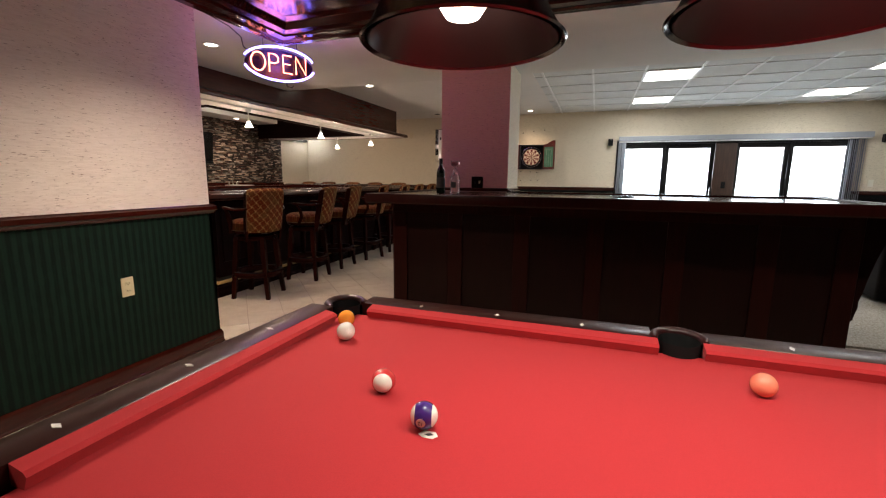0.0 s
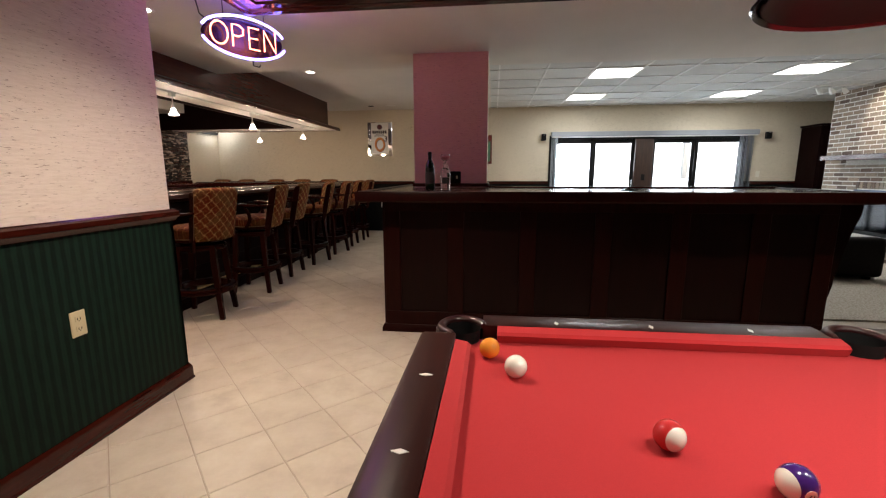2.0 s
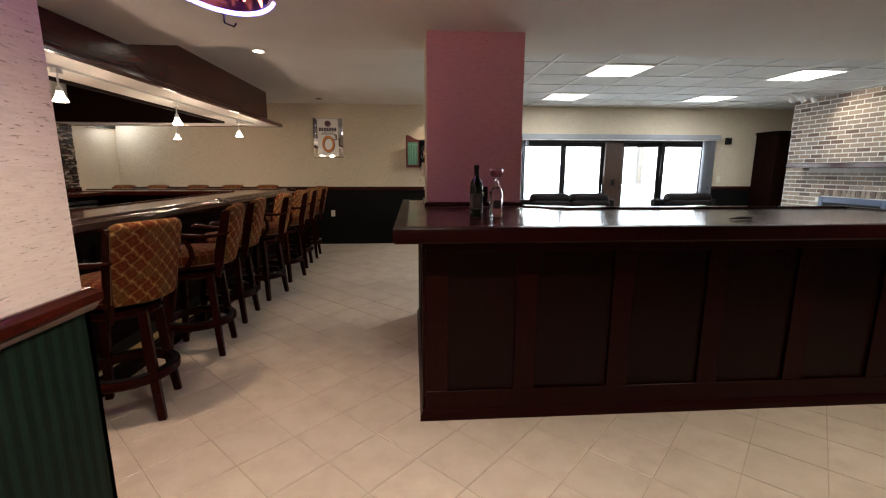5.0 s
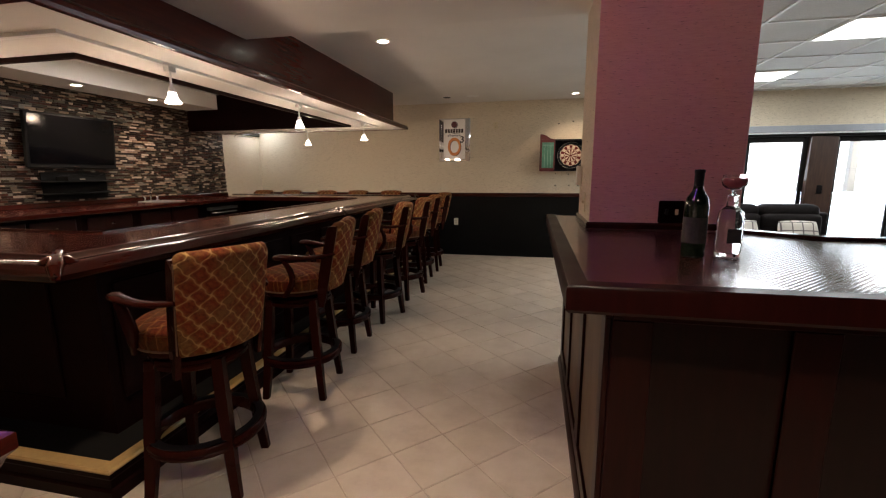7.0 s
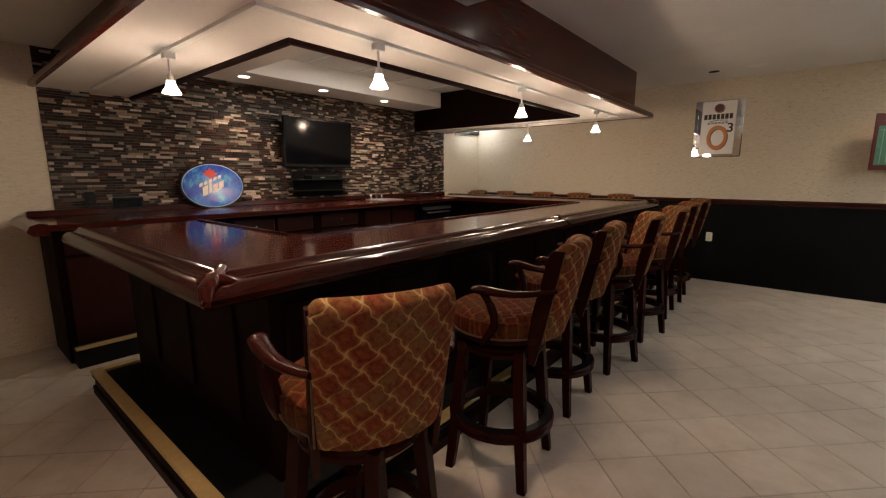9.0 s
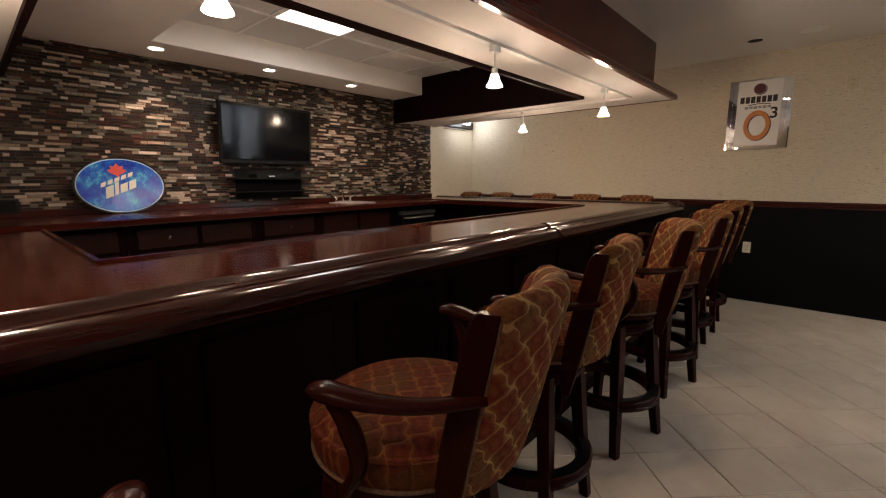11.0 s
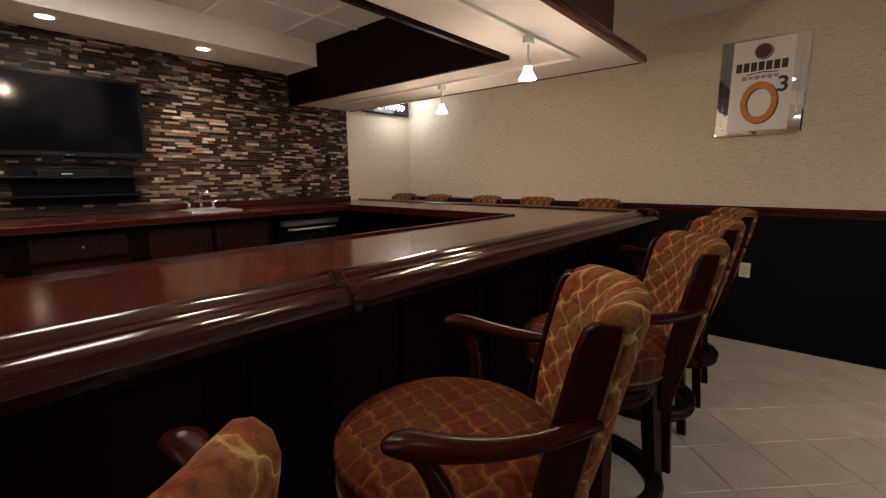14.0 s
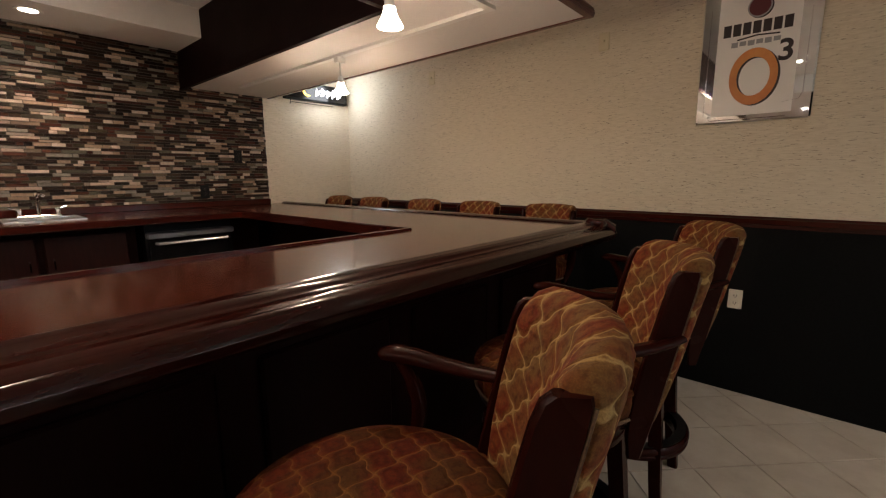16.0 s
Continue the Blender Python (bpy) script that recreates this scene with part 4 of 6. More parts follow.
        R = [R[min(i // 3, 7)] + (R[min(i // 3 + 1, 7)] - R[min(i // 3, 7)]) * (i % 3) / 3 for i in range(len(P))]
        part("armrest", tube(P, R, 16, flat=0.62), STOOLWOOD, s, "curved wooden armrest with a paddle end", True)
        P = eased([(-0.012, sy * 0.278, 0.928), (0.016, sy * 0.274, 0.880), (0.034, sy * 0.266, 0.830), (0.032, sy * 0.256, 0.775), (0.006, sy * 0.245, 0.725), (-0.022, sy * 0.236, 0.688)], 3)
        part("arm_support", tube(P, [0.021] * 4 + [0.025] * 8 + [0.022] * (len(P) - 12), 12, flat=0.7), STOOLWOOD, s, "bowed wooden arm support", True)
    return s


STOOLS = [(-2.44, 4.515, 16, -25), (-2.455, 5.39, 9, 15.5), (-2.535, 6.125, 2, 13.5), (-2.487, 6.86, -14, 31.5), (-2.475, 7.635, -14, 35.5), (-2.515, 8.37, 2, 33), (-2.53, 9.08, 4, 36)]
UPPER = ("swivel", "seat_frame", "seat", "backrest", "back_post", "armrest", "arm_support")
master = stool_master()
first = True
for x, y, a, turn in STOOLS + [(-3.34, 9.63, 90, 93), (-3.96, 9.64, 91, 90), (-4.56, 9.63, 89, 87), (-5.2, 9.62, 90, 91), (-5.78, 9.63, 90, 89)]:
    m = at(x, y, 0) @ Matrix.Rotation(math.radians(a), 4, 'Z')
    s = master if first else copy_thing(master, m)
    if first: master.matrix_world = m
    first = False
    for o in s.children:
        if o.name.split(".")[0] in UPPER: o.matrix_local = Matrix.Rotation(math.radians(turn - a), 4, 'Z')

# ------------------------------------------------------------------ island counter
def island():
    c = thing("island_counter", "dark mahogany island with recessed panels and a glossy embossed top", "counter")
    x0, x1, yf, yb, yl = -0.73, 2.445, 4.30, 4.90, 6.10
    b = box(x0, x1, yf, yb, 0.0, 1.04)
    box(x0, 0.02, yb, yl, 0.0, 1.04, 0, b)
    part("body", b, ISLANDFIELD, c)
    # stiles and rails leave recessed fields on the long face
    z0, z1 = 0.17, 0.96
    xs = [x0, -0.18, 0.36, 0.90, 1.43, 1.96, x1]
    for i, x in enumerate(xs):
        w0, w1 = (0.0, 0.12) if i == 0 else ((-0.12, 0.0) if i == len(xs) - 1 else (-0.06, 0.06))
        part("stile", box(x + w0, x + w1, yf - 0.018, yf + 0.001, z0, z1, 0.003), ISLANDWOOD, c)
    part("rail", box(x0, x1, yf - 0.018, yf + 0.001, z1, 1.04, 0.003), ISLANDWOOD, c)
    part("rail", box(x0, x1, yf - 0.018, yf + 0.001, 0.06, z0, 0.003), ISLANDWOOD, c)
    for i in range(len(xs) - 1):
        a = xs[i] + (0.12 if i == 0 else 0.06)
        e = xs[i + 1] - (0.12 if i == len(xs) - 2 else 0.06)
        b = sweep([(0, 0), (0.012, 0.0), (0.012, 0.004), (0.004, 0.012), (0, 0.012)], [(a, z0), (a, z1), (e, z1), (e, z0)][::-1], True)
        bmesh.ops.transform(b, matrix=at(0, yf, 0) @ FACE_Y, verts=b.verts)
        # lighter, glossier wood than the frame paints in the beads' highlights
        part("bead", b, MAHOGANY_X, c)
    # left end: framed fields
    for y in (yf, 4.90, 5.50, 6.03):
        part("stile", box(x0 - 0.018, x0 + 0.001, y - (0.0 if y == yf else 0.05), y + 0.07, 0.14, 0.96, 0.003), ISLANDWOOD, c)
    part("rail", box(x0 - 0.018, x0 + 0.001, yf, yl, 0.96, 1.04, 0.003), ISLANDWOOD, c)
    part("rail", box(x0 - 0.018, x0 + 0.001, yf, yl, 0.06, 0.14, 0.003), ISLANDWOOD, c)
    part("end_panel", box(x0 - 0.006, x0 + 0.001, yf + 0.02, yl - 0.02, 0.14, 0.96), ENDPANEL, c, "lighter worn wooden end panels")
    BP = [(0, 0), (0.034, 0), (0.034, 0.03), (0.026, 0.05), (0.020, 0.06), (0, 0.06)]
    part("plinth", sweep(BP, [(x0 - 0.0, yl), (x0, yf), (x1, yf)]), ISLANDWOOD, c, "moulded plinth", True)
    # top with a rim
    ox, oy, oe = -0.858, 4.10, 2.55
    back = [(oe, 5.16), (0.28, 5.16), (0.045, 5.36)]
    b = prism([(ox, oy), (oe, oy)] + back + [(0.045, 6.1), (ox, 6.1)], 1.045, 1.108)
    part("top", b, HAMMERED, c, "glossy dark top with a woven relief")
    RP = [(0, 1.040), (0.022, 1.040), (0.030, 1.05), (0.030, 1.108), (0.024, 1.117), (-0.028, 1.117), (-0.034, 1.109), (0, 1.107)]
    part("rim", sweep(RP, [(ox, 6.1), (ox, oy), (oe, oy), (oe, 5.16)]), ISLANDWOOD, c, "dark wooden rim", True)
    part("rim", sweep([(0, 1.04), (0.018, 1.04), (0.018, 1.122), (-0.03, 1.122), (-0.03, 1.109), (0, 1.107)], [(oe, 5.16), (0.28, 5.16), (0.045, 5.36)]), MAHOGANY_X, c, "dark wooden rim")
    # corbel at the right end
    out = [(x1, 0.36), (x1 + 0.018, 0.38), (x1 + 0.024, 0.42), (x1 + 0.034, 0.46), (x1 + 0.032, 0.50), (x1 + 0.046, 0.56), (x1 + 0.062, 0.66), (x1 + 0.086, 0.77), (x1 + 0.115, 0.87), (x1 + 0.145, 0.95), (x1 + 0.150, 1.0), (x1 + 0.150, 1.04), (x1, 1.04)]
    b = prism(out, 0, 0.10)
    bmesh.ops.transform(b, matrix=at(0, yf + 0.10, 0) @ FACE_Y, verts=b.verts)
    part("corbel", b, DARKWOOD, c, "curved wooden corbel")


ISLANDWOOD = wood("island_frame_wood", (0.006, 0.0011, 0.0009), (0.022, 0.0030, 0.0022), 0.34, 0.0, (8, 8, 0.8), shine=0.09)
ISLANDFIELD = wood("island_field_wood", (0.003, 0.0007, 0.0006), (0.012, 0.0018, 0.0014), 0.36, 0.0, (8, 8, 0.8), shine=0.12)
ENDPANEL = wood("worn_end_panel", (0.050, 0.026, 0.014), (0.12, 0.072, 0.042), 0.45, 0.0, (6, 6, 0.7), shine=0.2)
island()

# ------------------------------------------------------------------ pool table
BED, RAIL = 0.735, 0.776


def pool_table():
    t = thing("pool_table", "carved mahogany pool table with red cloth and leather pockets", "pool table")
    x0, x1, y0, y1 = 0.042, 2.245, 1.275, 2.315       # noses of the cushions
    part("bed", box(x0 - 0.03, x1 + 0.03, y0 - 0.03, y1 + 0.03, BED - 0.045, BED), FELT, t, "red cloth bed")
    cu = [(0.0, 0.026), (0.010, 0.034), (0.045, 0.041), (0.050, 0.0), (0.012, 0.0)]
    mx = (x0 + x1) / 2
    # path directions chosen so that the profile grows away from the play field
    g = 0.075
    segs = [((x0 + g, y1), (mx - 0.06, y1)), ((mx + 0.06, y1), (x1 - g, y1)), ((x1, y1 - g), (x1, y0 + g)), ((x1 - g, y0), (mx + 0.06, y0)), ((mx - 0.06, y0), (x0 + g, y0)), ((x0, y0 + g), (x0, y1 - g))]
    for a, e in segs:
        part("cushion", sweep([(-o, BED + z) for o, z in cu], [a, e]), FELT, t)
    # wooden rails with a moulded outer edge
    RP = [(-0.048, BED - 0.02), (-0.048, RAIL - 0.001), (-0.054, RAIL + 0.001), (-0.140, RAIL + 0.001), (-0.151, RAIL - 0.006), (-0.154, RAIL - 0.022), (-0.148, RAIL - 0.034), (-0.152, RAIL - 0.046), (-0.162, RAIL - 0.060), (-0.152, RAIL - 0.12), (-0.10, RAIL - 0.14), (-0.06, RAIL - 0.14)]
    k = 0.03
    segs2 = [((x0 + k, y1), (mx - 0.075, y1)), ((mx + 0.075, y1), (x1 - k, y1)), ((x1, y1 - k), (x1, y0 + k)), ((x1 - k, y0), (mx + 0.075, y0)), ((mx - 0.075, y0), (x0 + k, y0)), ((x0, y0 + k), (x0, y1 - k))]
    for i, (a, e) in enumerate(segs2):
        r = part("rail", sweep(RP, [a, e]), RAILWOOD_Y if i in (2, 5) else RAILWOOD_X, t, "", True)
    # diamonds
    def diamond(x, y, along):
        d = [(-0.016, 0), (0, -0.007), (0.016, 0), (0, 0.007)] if along == 'x' else [(-0.007, 0), (0, -0.016), (0.007, 0), (0, 0.016)]
        b = prism([(x + p, y + q) for p, q in d], RAIL + 0.0005, RAIL + 0.0025)
        part("diamond", b, PEARL, t, "pearl diamond sight")
    for i in (1, 2, 3, 5, 6, 7):
        diamond(0.018 + i * 0.2825, y1 + 0.082, 'y')
        diamond(0.018 + i * 0.2825, y0 - 0.082, 'y')
    for i in (1, 2, 3):
        diamond(x0 - 0.094, 2.292 - i * 0.2825, 'x')
        diamond(x1 + 0.094, 2.292 - i * 0.2825, 'x')
    # pockets: leather collar and cup
    def pocket(x, y, ang, r, spread):
        p = part("pocket", lathe([(r, RAIL - 0.004), (r - 0.004, RAIL - 0.06), (r * 0.8, RAIL - 0.12), (0, RAIL - 0.13)], 24, None, at(x, y, 0)), RUBBER, t, "deep black pocket cup", True)
        pts = [(x + (r + 0.012) * math.cos(math.radians(ang + q)), y + (r + 0.012) * math.sin(math.radians(ang + q)), RAIL - 0.003 + 0.003 * math.cos(math.radians(q))) for q in range(-spread, spread + 1, 10)]
        part("pocket_collar", tube(pts, [0.009] + [0.013] * (len(pts) - 2) + [0.009], 12), POCKETLEATHER, t, "oxblood leather collar", True)
        skirt = bmesh.new()
        ring = []
        for q in range(-spread, spread + 1, 10):
            c, s_ = math.cos(math.radians(ang + q)), math.sin(math.radians(ang + q))
            ring.append([skirt.verts.new((x + (r + d) * c, y + (r + d) * s_, z)) for d, z in ((0.028, RAIL - 0.002), (0.033, RAIL - 0.03), (0.024, RAIL - 0.12), (0.010, RAIL - 0.125), (0.012, RAIL - 0.02))])
        for A, B in zip(ring, ring[1:]):
            for j in range(5): skirt.faces.new((A[j], A[(j + 1) % 5], B[(j + 1) % 5], B[j]))
        skirt.faces.new(ring[0]); skirt.faces.new(ring[-1][::-1])
        part("pocket_skirt", skirt, POCKETLEATHER, t, "", True)
    d = 0.030
    pocket(x0 - d, y1 + d, 135, 0.054, 118)
    pocket(x1 + d, y1 + d, 45, 0.054, 118)
    pocket(x0 - d, y0 - d, 225, 0.054, 118)
    pocket(x1 + d, y0 - d, 315, 0.054, 118)
    pocket(mx, y1 + 0.06, 90, 0.058, 100)
    pocket(mx, y0 - 0.06, 270, 0.058, 100)
    # apron, legs
    b = box(x0 - 0.10, x1 + 0.10, y0 - 0.10, y1 + 0.10, 0.44, RAIL - 0.12, 0.012)
    part("apron", b, RAILWOOD_X, t, "mahogany apron")
    for x in (x0 + 0.12, x1 - 0.12):
        for y in (y0 + 0.1, y1 - 0.1):
            part("leg", lathe([(0, 0), (0.075, 0), (0.08, 0.04), (0.06, 0.08), (0.085, 0.16), (0.10, 0.26), (0.07, 0.36), (0.11, 0.42), (0.11, 0.46), (0, 0.46)], 20, None, at(x, y, 0)), RAILWOOD_X, t, "turned wooden leg", True)


RAILWOOD_X = wood("table_rail_wood_x", (0.010, 0.0022, 0.0018), (0.034, 0.0075, 0.0052), 0.36, 0.05, (0.9, 9, 9), shine=0.25)
RAILWOOD_Y = wood("table_rail_wood_y", (0.010, 0.0022, 0.0018), (0.034, 0.0075, 0.0052), 0.32, 0.05, (9, 0.9, 9), shine=0.22)
POCKETLEATHER = speckled("oxblood_leather", (0.016, 0.003, 0.003), (0.034, 0.0055, 0.0055), 60, 0.32, 0.2, 0.1)
pool_table()

BALLWHITE = material("ball_white", (0.80, 0.76, 0.66), 0.12, coat=0.5)[0]
BALLORANGE = material("ball_orange", (0.80, 0.28, 0.03), 0.12, coat=0.5)[0]
BALLRED = material("ball_red", (0.52, 0.03, 0.03), 0.12, coat=0.5)[0]
BALLPURPLE = material("ball_purple", (0.05, 0.015, 0.14), 0.12, coat=0.5)[0]
BALLPINK = material("ball_salmon", (0.78, 0.22, 0.13), 0.12, coat=0.5)[0]


def ball(x, y, mat, label, stripe=None, axis=(0, 0, 1), number=""):
    r = 0.0286
    b = bmesh.new()
    bmesh.ops.create_uvsphere(b, u_segments=32, v_segments=24, radius=r)
    if stripe is not None:
        for f in b.faces:
            if abs(f.calc_center_median().normalized().z) < 0.62: f.material_index = 1
    q = Vector((0, 0, 1)).rotation_difference(Vector(axis)).to_matrix().to_4x4()
    bmesh.ops.transform(b, matrix=q, verts=b.verts)
    o = part("pool_ball", b, [mat, stripe] if stripe else mat, None, "", True)
    o.location = (x, y, BED + r)
    tagged(o, label, "pool ball", "balls on the table")
    if number:
        d = Vector(number[1]).normalized()
        base = Vector((0, 0, 1)).rotation_difference(d).to_matrix().to_4x4()
        disc = lathe([(0, r + 0.0004), (0.0095, r - 0.0012), (0.0095, r - 0.003)], 18)
        bmesh.ops.transform(disc, matrix=base, verts=disc.verts)
        part("number_disc", disc, BALLWHITE, o, "white number disc", True)
        up = Matrix.Rotation(math.radians(number[2]), 4, 'Z')
        lettering("number", number[0], 0.011, INK, o, base @ at(0, 0, r + 0.0006) @ up, 0.0002)


ball(0.161, 2.107, BALLWHITE, "plain ivory cue ball on the red cloth")
ball(0.095, 2.215, BALLORANGE, "orange ball by the corner pocket")
ball(0.428, 1.848, BALLWHITE, "white ball with a red stripe on the cloth", BALLRED, (0.30, -0.90, 0.12))
ball(0.576, 1.741, BALLWHITE, "white ball with a purple stripe and number", BALLPURPLE, (0.95, 0.25, 0.0), ("12", (0.10, -0.92, -0.06), 180))
ball(1.288, 2.146, BALLPINK, "salmon-coloured ball on the cloth")

spot = thing("table_spot", "small torn white sticker on the red cloth", "sticker", m=at(0.592, 1.722, BED + 0.0004))
part("sticker", prism([(-0.020, -0.004), (-0.008, -0.012), (0.014, -0.011), (0.021, 0.0), (0.012, 0.012), (-0.010, 0.010)], 0, 0.0006), BALLWHITE, spot)
part("worn_mark", prism([(-0.008, -0.002), (0.002, -0.006), (0.012, 0.001), (0.004, 0.005)], 0.0007, 0.0011), INK, spot, "dark worn patch")


def billiard_light():
    t = thing("billiard_light", "three black enamel shades with dark red lining over the pool table", "billiard light")
    y, z = 1.76, 1.48
    part("bar", tube([(0.35, y, z + 0.42), (1.95, y, z + 0.42)], 0.016, 10), BRASSMETAL, t, "brass bar", True)
    for x in (0.5, 1.78):
        part("hanger", tube([(x, y, z + 0.42), (x, y, 2.335)], 0.006, 8), BRASSMETAL, t, "thin brass hanger")
    for x in (0.64, 1.14, 1.64):
        s = part("shade", lathe([(0.02, z + 0.25), (0.04, z + 0.245), (0.07, z + 0.19), (0.172, z + 0.005), (0.180, z), (0.177, z - 0.003), (0.169, z + 0.003), (0.066, z + 0.185), (0.03, z + 0.235), (0.02, z + 0.25)], 40, None, at(x, y, 0)), [BLACKSHADE], t, "glossy black cone shade", True)
        part("lining", lathe([(0.168, z + 0.001), (0.064, z + 0.180), (0.02, z + 0.225), (0.02, z + 0.222), (0.062, z + 0.177), (0.165, z + 0.0)], 40, None, at(x, y, 0)), REDSHADE, s, "dark red lining", True)
        part("stem", tube([(x, y, z + 0.24), (x, y, z + 0.42)], 0.014, 10), BRASSMETAL, t, "brass stem", True)
        part("bulb", lathe([(0, z + 0.036), (0.03, z + 0.044), (0.046, z + 0.068), (0.046, z + 0.095), (0.03, z + 0.13), (0.018, z + 0.17), (0, z + 0.18)], 24, None, at(x, y, 0)), LITBULB, s, "glowing bulb", True)
        lamp("billiard_lamp", 'SPOT', (x, y, z + 0.025), (x, y, 0), 18.5, WHITE, size=0.05, wide=130, blend=0.35)


billiard_light()


def neon_sign():
    t = thing("neon_sign", "glowing neon sign with red letters in a blue oval", "neon sign", m=at(-1.555, 3.95, 2.13) @ Matrix.Rotation(math.radians(50), 4, 'Z'))
    part("backing", prism([(0.26 * math.cos(a), 0.115 * math.sin(a)) for a in [2 * math.pi * i / 40 for i in range(40)]], -0.004, 0.0), CLEARBACK, t, "dark clear backing")
    t.children[0].data.transform(Matrix.Translation((0, 0.03, 0)) @ FACE_Y)
    for a0, a1 in ((20, 165), (195, 345)):
        pts = [(0.27 * math.cos(math.radians(a)), 0.0, 0.128 * math.sin(math.radians(a))) for a in range(a0, a1 + 1, 6)]
        part("oval_tube", tube(pts, 0.008, 8), NEONBLUE, t, "blue neon tube", True)
    def stroke(pts):
        part("letter_tube", tube([(x, -0.012, z) for x, z in pts], 0.0055, 8), NEONRED, t, "red neon tube", True)
    e = [2 * math.pi * i / 20 for i in range(20)]
    part("letter_tube", tube([(-0.165 + 0.052 * math.cos(a), -0.012, 0.068 * math.sin(a)) for a in e], 0.0055, 8, closed=True), NEONRED, t, "red neon tube", True)
    stroke([(-0.085, -0.068), (-0.085, 0.068), (-0.04, 0.066), (-0.015, 0.045), (-0.018, 0.012), (-0.045, -0.002), (-0.082, 0.0)])
    stroke([(0.085, 0.066), (0.02, 0.068), (0.02, 0.002), (0.075, 0.002)])
    stroke([(0.02, 0.0), (0.02, -0.066), (0.088, -0.068)])
    stroke([(0.118, -0.068), (0.118, 0.068), (0.195, -0.066), (0.195, 0.07)])
    part("transformer", box(-0.05, 0.05, 0.035, 0.07, -0.05, 0.02, 0.006), BLACK, t, "black transformer box")
    for x in (-0.12, 0.14):
        part("chain", tube([(x, 0.03, 0.10), (x, 0.03, 0.23)], 0.003, 6), BLACK, t)
    part("hook", tube([(0.05, 0.03, -0.11), (0.05, 0.03, -0.16), (0.09, 0.03, -0.165), (0.10, 0.03, -0.15)], 0.004, 6), BLACK, t)
    part("cable", tube([(-0.20, 0.03, 0.06), (-0.26, 0.03, 0.10), (-0.27, 0.04, 0.17), (-0.36, -0.05, 0.21), (-0.52, -0.2, 0.226)], 0.004, 6), BLACK, t)
    lamp("neon_glow_blue", 'POINT', (-1.47, 3.88, 2.20), (0, 0, 0), 3.6, (0.30, 0.14, 1.0), size=0.12)
    lamp("neon_glow_red", 'POINT', (-1.47, 3.88, 2.06), (0, 0, 0), 3.2, (1.0, 0.22, 0.2), size=0.12)


CLEARBACK = material("smoked_backing", (0.014, 0.004, 0.010), 0.25)[0]
neon_sign()

# ------------------------------------------------------------------ ceiling fixtures
def light_panel(x0, y0, z, power, color=(0.96, 0.98, 1.0), s=0.60):
    p = thing("ceiling_light_panel", "lit square fluorescent panel in the tile ceiling", "ceiling light", "light panels in the tile ceilings")
    part("frame", sweep([(0, z - 0.004), (0.022, z - 0.004), (0.022, z + 0.01), (0, z + 0.01)], [(x0 + 0.02, y0 + 0.02), (x0 + 0.02, y0 + s - 0.02), (x0 + s - 0.02, y0 + s - 0.02), (x0 + s - 0.02, y0 + 0.02)][::-1], True), GRIDMETAL, p)
    part("diffuser", box(x0 + 0.02, x0 + s - 0.02, y0 + 0.02, y0 + s - 0.02, z - 0.001, z + 0.006), LIGHTPANEL, p, "glowing acrylic diffuser")
    lamp("panel_lamp", 'AREA', (x0 + s / 2, y0 + s / 2, z - 0.012), (x0 + s / 2, y0 + s / 2 + 0.0001, 0), power, color, rect=(0.52, 0.52))


for x, y in ((1.37, 7.03), (1.37, 8.86), (3.81, 7.10), (3.81, 8.86)):
    light_panel(x + 0.005, y + 0.005, HIGH - 0.012, 22)
light_panel(-4.945, 6.405, 2.528, 14, (1.0, 0.95, 0.88))

for x, y, z in ((-1.94, 9.70, HIGH), (2.3, 9.75, HIGH - 0.01), (4.55, 9.85, HIGH - 0.01)):
    d = thing("ceiling_speaker", "flat round white ceiling speaker", "ceiling speaker", "round ceiling fittings", at(x, y, z))
    part("ring", lathe([(0.075, 0.0), (0.092, -0.004), (0.098, -0.001), (0.098, 0.0), (0.075, 0.0)], 28), WHITEMETAL, d, "", True)
    part("grille", lathe([(0, -0.006), (0.06, -0.004), (0.075, 0.0)], 28), WHITEMETAL, d, "", True)

t = thing("spot_track", "white ceiling track with three spotlights by the fireplace", "track light")
part("track", box(4.95, 5.75, 8.53, 8.57, HIGH - 0.035, HIGH - 0.012, 0.003), WHITEMETAL, t)
for x in (5.02, 5.20, 5.38):
    s = part("spot", lathe([(0, 0.07), (0.02, 0.065), (0.032, 0.03), (0.038, -0.03), (0.034, -0.03), (0.028, 0.02), (0, 0.04)], 16, None, at(x, 8.55, HIGH - 0.11) @ Matrix.Rotation(math.radians(-40), 4, 'Y')), WHITEMETAL, t, "white spot head", True)
    part("arm", tube([(x, 8.55, HIGH - 0.03), (x, 8.55, HIGH - 0.08)], 0.006, 8), WHITEMETAL, s)
lamp("fireplace_spot", 'SPOT', (5.2, 8.5, HIGH - 0.12), (5.8, 8.0, 1.9), 26, (1.0, 0.86, 0.70), size=0.05, wide=110, blend=0.8)

